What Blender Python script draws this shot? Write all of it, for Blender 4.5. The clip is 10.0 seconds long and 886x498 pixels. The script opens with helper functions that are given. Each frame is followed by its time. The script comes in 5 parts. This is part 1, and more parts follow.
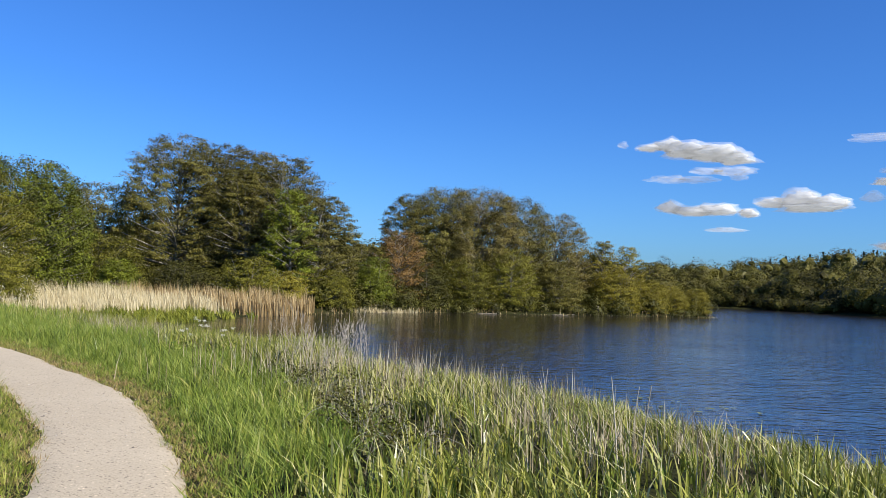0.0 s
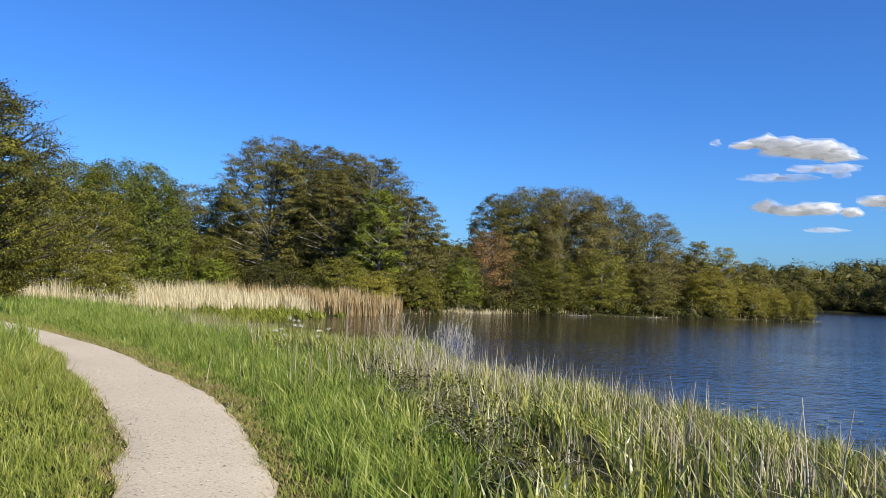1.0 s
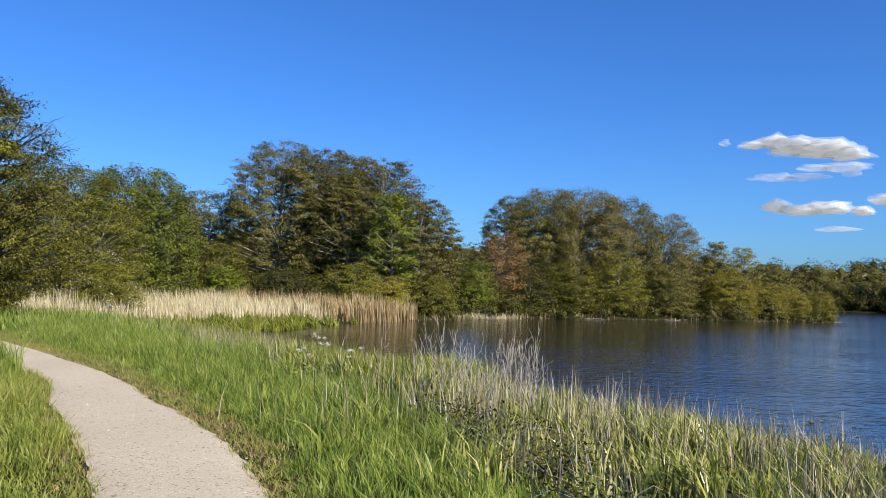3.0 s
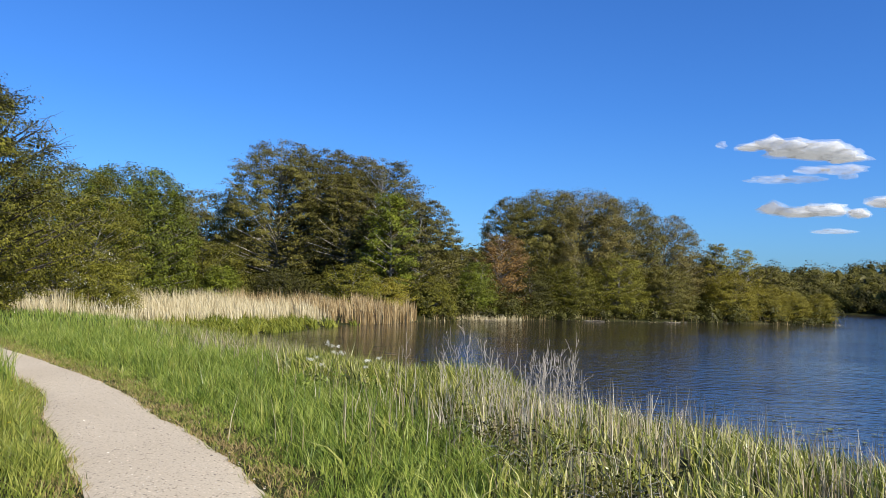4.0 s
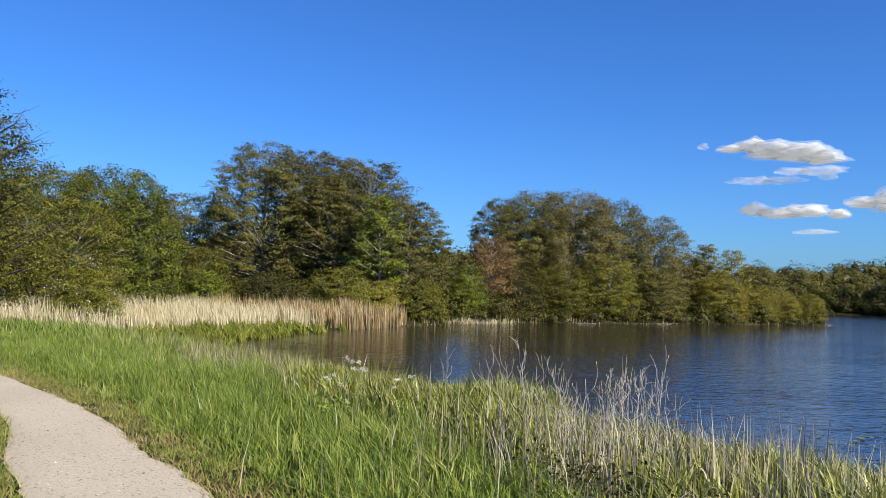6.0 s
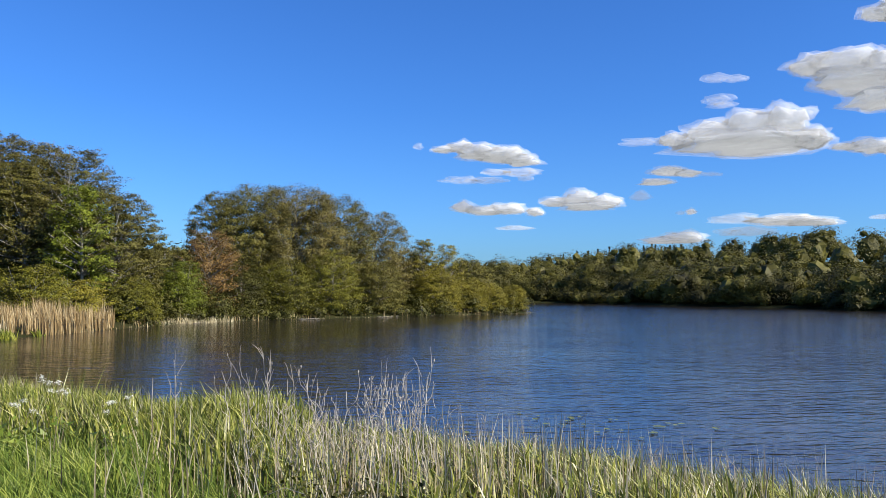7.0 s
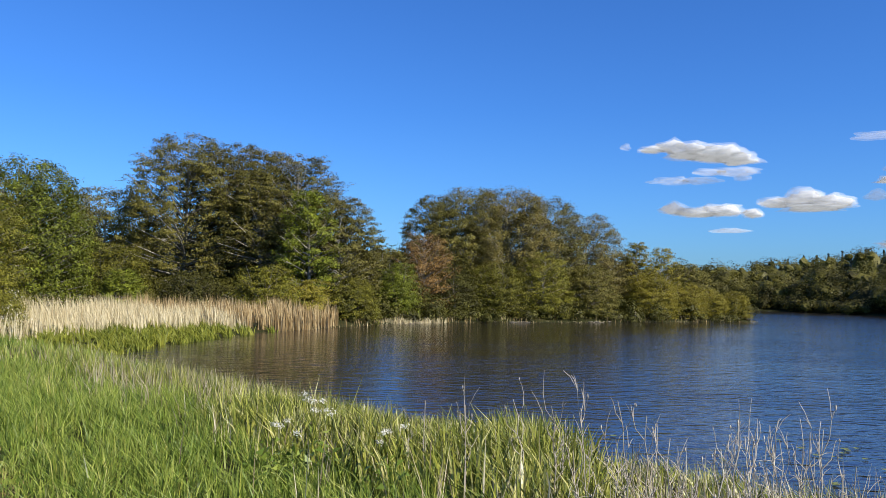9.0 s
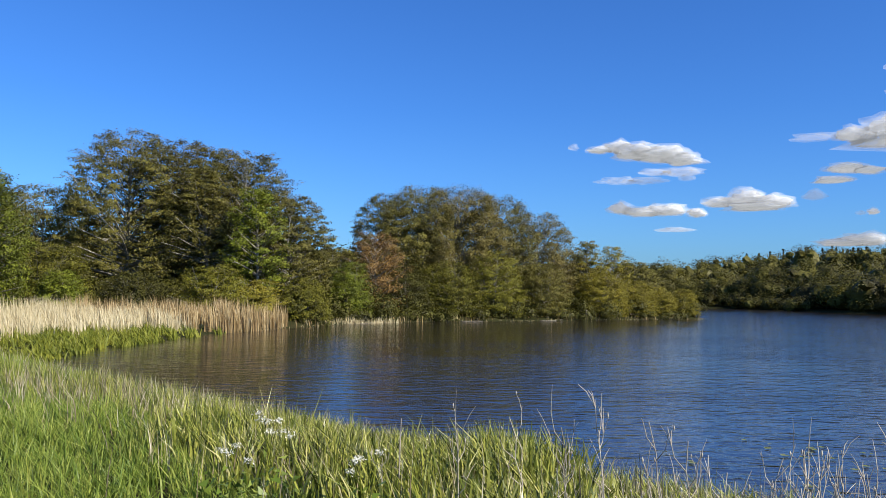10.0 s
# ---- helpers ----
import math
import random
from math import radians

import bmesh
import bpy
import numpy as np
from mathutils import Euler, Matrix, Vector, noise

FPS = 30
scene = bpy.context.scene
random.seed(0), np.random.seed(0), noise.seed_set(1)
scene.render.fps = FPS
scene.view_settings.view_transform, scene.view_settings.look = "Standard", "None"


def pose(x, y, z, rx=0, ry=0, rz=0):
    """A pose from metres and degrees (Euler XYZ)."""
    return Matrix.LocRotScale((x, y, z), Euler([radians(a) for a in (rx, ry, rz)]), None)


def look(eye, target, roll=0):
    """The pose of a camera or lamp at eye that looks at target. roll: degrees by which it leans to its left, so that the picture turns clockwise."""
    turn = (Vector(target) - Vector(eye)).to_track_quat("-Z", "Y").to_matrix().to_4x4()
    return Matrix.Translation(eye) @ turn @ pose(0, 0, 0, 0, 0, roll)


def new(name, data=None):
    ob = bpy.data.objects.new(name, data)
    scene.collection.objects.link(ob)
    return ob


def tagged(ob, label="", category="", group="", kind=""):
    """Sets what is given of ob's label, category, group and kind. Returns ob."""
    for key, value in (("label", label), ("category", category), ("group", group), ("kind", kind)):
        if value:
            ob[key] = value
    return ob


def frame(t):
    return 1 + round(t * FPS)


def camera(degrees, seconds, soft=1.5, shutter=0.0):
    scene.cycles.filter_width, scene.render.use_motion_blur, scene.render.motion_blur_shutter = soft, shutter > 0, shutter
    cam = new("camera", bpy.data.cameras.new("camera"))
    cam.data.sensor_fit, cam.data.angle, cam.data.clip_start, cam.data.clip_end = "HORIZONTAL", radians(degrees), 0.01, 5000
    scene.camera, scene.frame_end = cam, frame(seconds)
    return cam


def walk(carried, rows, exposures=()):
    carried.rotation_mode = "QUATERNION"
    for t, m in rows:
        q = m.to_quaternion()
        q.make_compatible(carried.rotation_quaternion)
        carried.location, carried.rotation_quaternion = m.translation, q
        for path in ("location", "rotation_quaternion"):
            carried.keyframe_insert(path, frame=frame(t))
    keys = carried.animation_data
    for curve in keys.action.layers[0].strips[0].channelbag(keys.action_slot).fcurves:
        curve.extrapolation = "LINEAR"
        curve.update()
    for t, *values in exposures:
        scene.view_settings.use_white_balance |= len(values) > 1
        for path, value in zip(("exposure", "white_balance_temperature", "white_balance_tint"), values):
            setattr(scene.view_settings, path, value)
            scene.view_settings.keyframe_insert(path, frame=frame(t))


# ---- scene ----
# ---------------------------------------------------------------- camera and walk
cam = camera(58.13, 10.0, soft=0.7)
# seconds, eye x y z, yaw, pitch, lean to the right
ROWS = [
    (0.0, 0.000, 0.000, 3.841, 0.010, 2.504, -2.328),
    (0.1, -0.047, 0.104, 3.832, 2.978, 2.470, -2.406),
    (0.2, -0.094, 0.208, 3.824, 4.166, 2.437, -2.484),
    (0.3, -0.141, 0.313, 3.815, 4.721, 2.403, -2.561),
    (0.4, -0.188, 0.417, 3.806, 5.170, 2.369, -2.639),
    (0.5, -0.235, 0.521, 3.798, 5.069, 2.335, -2.717),
    (0.6, -0.265, 0.630, 3.797, 5.756, 2.328, -2.699),
    (0.7, -0.295, 0.739, 3.796, 5.963, 2.321, -2.682),
    (0.8, -0.325, 0.848, 3.794, 6.201, 2.313, -2.664),
    (0.9, -0.355, 0.956, 3.793, 6.307, 2.306, -2.646),
    (1.0, -0.385, 1.065, 3.792, 6.150, 2.299, -2.629),
    (1.5, -0.662, 1.562, 3.764, 6.686, 2.331, -2.663),
    (2.0, -0.832, 2.066, 3.767, 6.735, 2.357, -2.488),
    (2.5, -1.023, 2.546, 3.793, 6.757, 2.432, -2.316),
    (2.7, -1.090, 2.739, 3.814, 6.801, 2.573, -2.067),
    (3.8, -1.525, 3.545, 3.870, 6.810, 2.522, -1.826),
    (4.0, -1.628, 3.691, 3.884, 6.563, 2.634, -2.133),
    (4.1, -1.666, 3.766, 3.890, 6.554, 2.661, -2.113),
    (4.2, -1.704, 3.841, 3.897, 6.461, 2.689, -2.092),
    (4.3, -1.742, 3.916, 3.903, 6.369, 2.717, -2.071),
    (4.4, -1.780, 3.991, 3.910, 6.212, 2.745, -2.050),
    (4.5, -1.818, 4.066, 3.916, 4.915, 2.773, -2.030),
    (4.6, -1.853, 4.128, 3.914, 2.492, 2.825, -1.946),
    (4.7, -1.887, 4.189, 3.912, 0.748, 2.878, -1.861),
    (4.8, -1.922, 4.251, 3.910, -0.028, 2.930, -1.777),
    (4.9, -1.957, 4.312, 3.908, -0.560, 2.983, -1.693),
    (5.0, -1.991, 4.374, 3.906, -0.789, 3.035, -1.609),
    (5.1, -2.051, 4.452, 3.907, 0.633, 3.033, -1.697),
    (5.2, -2.110, 4.530, 3.908, 3.276, 3.032, -1.785),
    (5.3, -2.151, 4.615, 3.904, 4.981, 3.014, -1.770),
    (5.4, -2.192, 4.700, 3.901, 5.962, 2.996, -1.754),
    (5.6, -2.274, 4.869, 3.894, 6.424, 2.960, -1.724),
    (5.9, -2.396, 5.122, 3.883, 5.968, 2.907, -1.678),
    (6.1, -2.479, 5.292, 3.876, 4.330, 2.871, -1.648),
    (6.2, -2.520, 5.376, 3.872, 2.511, 2.853, -1.633),
    (6.3, -2.561, 5.461, 3.869, 0.109, 2.835, -1.618),
    (6.4, -2.582, 5.573, 3.881, -3.024, 2.877, -1.438),
    (6.5, -2.604, 5.686, 3.893, -5.668, 2.919, -1.259),
    (6.6, -2.611, 5.777, 3.896, -7.995, 2.917, -1.089),
    (6.7, -2.618, 5.868, 3.899, -10.201, 2.914, -0.919),
    (6.8, -2.625, 5.960, 3.903, -12.042, 2.912, -0.749),
    (6.9, -2.631, 6.051, 3.906, -13.383, 2.910, -0.579),
    (7.0, -2.638, 6.142, 3.910, -14.462, 2.907, -0.409),
    (7.1, -2.657, 6.193, 3.914, -14.859, 2.925, -0.493),
    (7.2, -2.677, 6.243, 3.919, -15.229, 2.943, -0.577),
    (7.3, -2.696, 6.294, 3.924, -15.076, 2.961, -0.661),
    (7.4, -2.715, 6.344, 3.929, -12.215, 2.979, -0.744),
    (7.5, -2.734, 6.394, 3.933, -7.545, 2.997, -0.828),
    (7.6, -2.765, 6.479, 3.936, -4.647, 2.983, -0.884),
    (7.7, -2.796, 6.564, 3.938, -3.296, 2.968, -0.940),
    (7.8, -2.827, 6.648, 3.940, -2.912, 2.954, -0.996),
    (7.9, -2.858, 6.733, 3.942, -2.567, 2.940, -1.051),
    (8.0, -2.889, 6.818, 3.944, -2.251, 2.926, -1.107),
    (8.1, -2.915, 6.910, 3.946, -2.210, 2.928, -1.131),
    (8.2, -2.941, 7.003, 3.948, -2.015, 2.930, -1.156),
    (8.3, -2.967, 7.096, 3.949, -1.784, 2.932, -1.180),
    (8.4, -2.993, 7.189, 3.951, -1.698, 2.934, -1.205),
    (8.5, -3.019, 7.282, 3.952, -1.373, 2.936, -1.229),
    (8.6, -3.072, 7.389, 3.952, -1.145, 2.927, -1.267),
    (8.7, -3.125, 7.497, 3.951, -0.751, 2.919, -1.305),
    (8.8, -3.178, 7.604, 3.950, -0.360, 2.910, -1.344),
    (8.9, -3.231, 7.712, 3.949, -0.112, 2.901, -1.382),
    (9.0, -3.284, 7.819, 3.948, 0.179, 2.893, -1.420),
    (9.1, -3.307, 7.912, 3.949, 0.322, 2.892, -1.421),
    (9.2, -3.331, 8.005, 3.949, 0.368, 2.891, -1.422),
    (9.3, -3.355, 8.098, 3.949, 0.554, 2.889, -1.424),
    (9.4, -3.379, 8.191, 3.950, 0.704, 2.888, -1.425),
    (9.5, -3.402, 8.284, 3.950, 0.861, 2.887, -1.426),
    (9.6, -3.419, 8.387, 3.946, 0.826, 2.896, -1.352),
    (9.7, -3.436, 8.491, 3.943, 0.936, 2.905, -1.279),
    (9.8, -3.453, 8.594, 3.939, 0.872, 2.913, -1.205),
    (9.9, -3.470, 8.698, 3.935, -0.344, 2.922, -1.131),
    (10.0, -3.486, 8.802, 3.932, -3.412, 2.931, -1.057),
]
walk(cam, [(t, pose(x, y, z, 0, 0, yaw) @ pose(0, 0, 0, 90 + pitch, 0, 0) @ pose(0, 0, 0, 0, 0, -lean))
           for t, x, y, z, yaw, pitch, lean in ROWS],
     exposures=[(0.0, 0.25), (3.8, 0.24), (6.5, 0.24), (7.2, 0.40), (7.6, 0.38), (8.2, 0.31), (9.0, 0.27), (10.0, 0.28)])

# ---------------------------------------------------------------- sky, sun
SUN_AZ, SUN_EL = 128.0, 36.0      # degrees clockwise from +y, degrees above the horizon
world = bpy.data.worlds.new("sky")
scene.world = world
world.use_nodes = True
wn = world.node_tree.nodes
sky = wn.new("ShaderNodeTexSky")
sky.sky_type, sky.sun_disc = "NISHITA", False
sky.sun_elevation, sky.sun_rotation = radians(SUN_EL), radians(SUN_AZ)
sky.air_density, sky.dust_density, sky.ozone_density, sky.altitude = 1.0, 0.9, 3.0, 200
tint = wn.new("ShaderNodeMix")
tint.data_type, tint.blend_type = "RGBA", "MULTIPLY"
tint.inputs["Factor"].default_value = 1.0
where, up, haze, tone = (wn.new("ShaderNode" + k) for k in ("TexCoord", "SeparateXYZ", "MapRange", "Mix"))
haze.inputs["From Min"].default_value, haze.inputs["From Max"].default_value = 0.0, 0.22
tone.data_type = "RGBA"
tone.inputs[6].default_value, tone.inputs[7].default_value = (0.44, 0.80, 1.31, 1), (0.332, 0.735, 1.36, 1)
world.node_tree.links.new(where.outputs["Generated"], up.inputs[0])
world.node_tree.links.new(up.outputs["Z"], haze.inputs[0])
world.node_tree.links.new(haze.outputs[0], tone.inputs["Factor"])
world.node_tree.links.new(tone.outputs[2], tint.inputs[7])
world.node_tree.links.new(sky.outputs[0], tint.inputs[6])
world.node_tree.links.new(tint.outputs[2], wn["Background"].inputs[0])
wn["Background"].inputs[1].default_value = 0.105
sun = new("sun", bpy.data.lights.new("sun", "SUN"))
sun.data.energy, sun.data.angle, sun.data.color = 6.0, radians(0.53), (0.99, 0.93, 0.815)
sun.matrix_world = look((math.sin(radians(SUN_AZ)) * 60, math.cos(radians(SUN_AZ)) * 60, 60 * math.tan(radians(SUN_EL))), (0, 0, 0))


# ---------------------------------------------------------------- materials
def material(name):
    m = bpy.data.materials.new(name)
    m.use_nodes = True
    n, l = m.node_tree.nodes, m.node_tree.links
    return m, n, l, n["Principled BSDF"]


def ramp(n, stops):
    r = n.new("ShaderNodeValToRGB")
    e = r.color_ramp.elements
    e[0].position, e[0].color = stops[0][0], (*stops[0][1], 1)
    e[1].position, e[1].color = stops[-1][0], (*stops[-1][1], 1)
    for p, c in stops[1:-1]:
        e.new(p).color = (*c, 1)
    return r


def noise_node(n, l, scale, detail=4.0, stretch=None, rough=0.55):
    t = n.new("ShaderNodeTexNoise")
    t.inputs["Scale"].default_value, t.inputs["Detail"].default_value = scale, detail
    t.inputs["Roughness"].default_value = rough
    g = n.new("ShaderNodeNewGeometry")
    if stretch:
        mp = n.new("ShaderNodeMapping")
        mp.inputs["Scale"].default_value = stretch
        l.new(g.outputs["Position"], mp.inputs[0])
        l.new(mp.outputs[0], t.inputs["Vector"])
    else:
        l.new(g.outputs["Position"], t.inputs["Vector"])
    return t


def leaf_material(name, stops, through_part=0.22, rough=0.55, patch=0.35, scale=0.35, gloss=0.2):
    """Leaves: each one its own tone, in patches, with some light coming through."""
    m, n, l, b = material(name)
    g = n.new("ShaderNodeNewGeometry")
    r = ramp(n, stops)
    t = noise_node(n, l, scale, 2.0)
    mix = n.new("ShaderNodeMix")
    mix.inputs["Factor"].default_value = patch
    l.new(g.outputs["Random Per Island"], mix.inputs[2])
    l.new(t.outputs["Fac"], mix.inputs[3])
    one, shift = n.new("ShaderNodeObjectInfo"), n.new("ShaderNodeMath")          # each plant a little lighter or darker
    shift.operation, shift.inputs[1].default_value = "MULTIPLY_ADD", 0.12
    l.new(one.outputs["Random"], shift.inputs[0])
    l.new(mix.outputs[0], shift.inputs[2])
    less = n.new("ShaderNodeMath")
    less.operation, less.inputs[1].default_value = "SUBTRACT", 0.06
    l.new(shift.outputs[0], less.inputs[0])
    l.new(less.outputs[0], r.inputs[0])
    l.new(r.outputs[0], b.inputs["Base Color"])
    b.inputs["Roughness"].default_value = rough
    b.inputs["Specular IOR Level"].default_value = gloss
    tr = n.new("ShaderNodeBsdfTranslucent")
    l.new(r.outputs[0], tr.inputs[0])
    ms = n.new("ShaderNodeMixShader")
    ms.inputs[0].default_value = through_part
    l.new(b.outputs[0], ms.inputs[1])
    l.new(tr.outputs[0], ms.inputs[2])
    l.new(ms.outputs[0], n["Material Output"].inputs[0])
    return m


def bark_material(name, dark, light):
    m, n, l, b = material(name)
    t = noise_node(n, l, 3.0, 6.0, (1, 1, 0.25))
    r = ramp(n, [(0.3, dark), (0.7, light)])
    l.new(t.outputs["Fac"], r.inputs[0])
    l.new(r.outputs[0], b.inputs["Base Color"])
    b.inputs["Roughness"].default_value = 0.85
    bp = n.new("ShaderNodeBump")
    bp.inputs["Strength"].default_value, bp.inputs["Distance"].default_value = 0.6, 0.05
    l.new(t.outputs["Fac"], bp.inputs["Height"])
    l.new(bp.outputs[0], b.inputs["Normal"])
    return m


ALDER = leaf_material("alder_leaves", [(0.30, (0.058, 0.051, 0.010)), (0.50, (0.123, 0.107, 0.020)), (0.70, (0.205, 0.178, 0.033))], 0.18, patch=0.8, scale=0.9)
TAWNY = leaf_material("opening_alder_leaves", [(0.30, (0.086, 0.069, 0.017)), (0.50, (0.172, 0.138, 0.034)), (0.70, (0.258, 0.207, 0.051))], 0.18, patch=0.8, scale=0.8)
GREEN = leaf_material("fresh_leaves", [(0.33, (0.046, 0.052, 0.005)), (0.50, (0.122, 0.138, 0.012)), (0.68, (0.213, 0.242, 0.021))], 0.18, patch=0.78, scale=1.0)
OLIVE = leaf_material("willow_leaves", [(0.30, (0.102, 0.086, 0.009)), (0.50, (0.205, 0.172, 0.018)), (0.70, (0.307, 0.258, 0.027))], 0.18, patch=0.78, scale=0.8)
HAW = leaf_material("hawthorn_leaves", [(0.33, (0.052, 0.048, 0.005)), (0.50, (0.136, 0.126, 0.013)), (0.68, (0.245, 0.227, 0.023))], 0.18, patch=0.75, scale=1.2)
RUST = leaf_material("copper_leaves", [(0.30, (0.11, 0.062, 0.018)), (0.5, (0.215, 0.120, 0.032)), (0.70, (0.30, 0.185, 0.055))], 0.16, patch=0.7, scale=0.8)
# dark leaf colour: brambles' own; on undergrowth and shore bushes it paints shade
DARKSHADELEAF = leaf_material("dark_and_shade_leaves", [(0.33, (0.028, 0.026, 0.004)), (0.50, (0.066, 0.062, 0.010)), (0.68, (0.112, 0.105, 0.017))], 0.14, patch=0.78, scale=0.9)
WOODS = leaf_material("wood_edge_leaves", [(0.36, (0.033, 0.029, 0.004)), (0.50, (0.082, 0.072, 0.010)), (0.66, (0.126, 0.111, 0.016))], 0.10, patch=0.85, scale=0.13)
PINE = leaf_material("conifer_needles", [(0.1, (0.012, 0.022, 0.012)), (0.9, (0.03, 0.042, 0.02))])
BLOSSOM = leaf_material("blossom", [(0.1, (0.52, 0.49, 0.38)), (0.9, (0.82, 0.79, 0.66))])
GRASS = leaf_material("grass_blades", [(0.14, (0.036, 0.062, 0.008)), (0.42, (0.142, 0.205, 0.026)), (0.76, (0.36, 0.39, 0.078)), (0.95, (0.66, 0.57, 0.31))], 0.28, 0.42, 0.55, 2.2, 0.26)
SHORT = leaf_material("verge_blades", [(0.1, (0.058, 0.082, 0.011)), (0.45, (0.180, 0.215, 0.030)), (0.78, (0.37, 0.36, 0.075)), (0.95, (0.62, 0.52, 0.26))], 0.24, 0.45, 0.5, 2.6, 0.24)
DRY = leaf_material("worn_blades", [(0.1, (0.13, 0.095, 0.030)), (0.5, (0.31, 0.225, 0.085)), (0.95, (0.55, 0.41, 0.20))], 0.2, 0.6, 0.4, 1.6)
SEDGE = leaf_material("sedge_leaves", [(0.15, (0.034, 0.050, 0.008)), (0.38, (0.140, 0.165, 0.024)), (0.62, (0.34, 0.335, 0.062)), (0.82, (0.53, 0.48, 0.21)), (0.95, (0.80, 0.75, 0.57))], 0.18, 0.32, 0.45, 2.2, 0.3)
STRAW = leaf_material("dry_straw", [(0.1, (0.085, 0.060, 0.034)), (0.5, (0.37, 0.30, 0.18)), (0.95, (0.70, 0.63, 0.46))], 0.18, 0.6, 0.3, 1.2)
REED = leaf_material("dry_reed", [(0.1, (0.28, 0.21, 0.10)), (0.5, (0.53, 0.44, 0.25)), (0.95, (0.74, 0.65, 0.43))], 0.16, 0.6, 0.45, 0.35)
BROWNREED = leaf_material("brown_reed", [(0.2, (0.12, 0.072, 0.026)), (0.5, (0.40, 0.28, 0.125)), (0.85, (0.70, 0.56, 0.32))], 0.16, 0.6, 0.5, 0.55)
IRIS = leaf_material("iris_leaves", [(0.1, (0.045, 0.066, 0.009)), (0.45, (0.150, 0.168, 0.020)), (0.95, (0.36, 0.34, 0.05))], 0.24, 0.45, 0.6, 0.5)
LILY = leaf_material("lily_pads", [(0.1, (0.10, 0.12, 0.03)), (0.9, (0.24, 0.25, 0.08))], 0.1, 0.35)
YELLOW = leaf_material("yellow_petals", [(0.1, (0.7, 0.5, 0.02)), (0.9, (0.85, 0.65, 0.03))])
PEBBLE = leaf_material("pebble_stone", [(0.05, (0.13, 0.11, 0.09)), (0.4, (0.36, 0.30, 0.22)), (0.95, (0.62, 0.56, 0.46))], 0.0, 0.85, 0.1)
BARK = bark_material("alder_bark", (0.13, 0.115, 0.09), (0.40, 0.37, 0.31))
DARKBARK = bark_material("hawthorn_bark", (0.025, 0.02, 0.016), (0.085, 0.07, 0.055))
DEADWOOD = bark_material("weathered_stalk", (0.25, 0.205, 0.15), (0.56, 0.49, 0.39))
PALEWOOD = bark_material("weathered_wood", (0.09, 0.075, 0.055), (0.23, 0.20, 0.15))


def ground_material():
    m, n, l, b = material("turf_soil")
    t1, t2 = noise_node(n, l, 0.5, 5), noise_node(n, l, 9.0, 6)
    r1 = ramp(n, [(0.3, (0.024, 0.028, 0.008)), (0.55, (0.042, 0.044, 0.013)), (0.75, (0.078, 0.060, 0.026))])
    r2 = ramp(n, [(0.3, (0.5, 0.5, 0.5)), (0.7, (1.15, 1.1, 1.0))])
    l.new(t1.outputs["Fac"], r1.inputs[0])
    l.new(t2.outputs["Fac"], r2.inputs[0])
    mx = n.new("ShaderNodeMix")
    mx.data_type, mx.blend_type = "RGBA", "MULTIPLY"
    mx.inputs["Factor"].default_value = 1.0
    l.new(r1.outputs[0], mx.inputs[6])
    l.new(r2.outputs[0], mx.inputs[7])
    l.new(mx.outputs[2], b.inputs["Base Color"])
    b.inputs["Roughness"].default_value = 0.95
    b.inputs["Specular IOR Level"].default_value = 0.1
    bp = n.new("ShaderNodeBump")
    bp.inputs["Strength"].default_value, bp.inputs["Distance"].default_value = 0.8, 0.05
    l.new(t2.outputs["Fac"], bp.inputs["Height"])
    l.new(bp.outputs[0], b.inputs["Normal"])
    return m


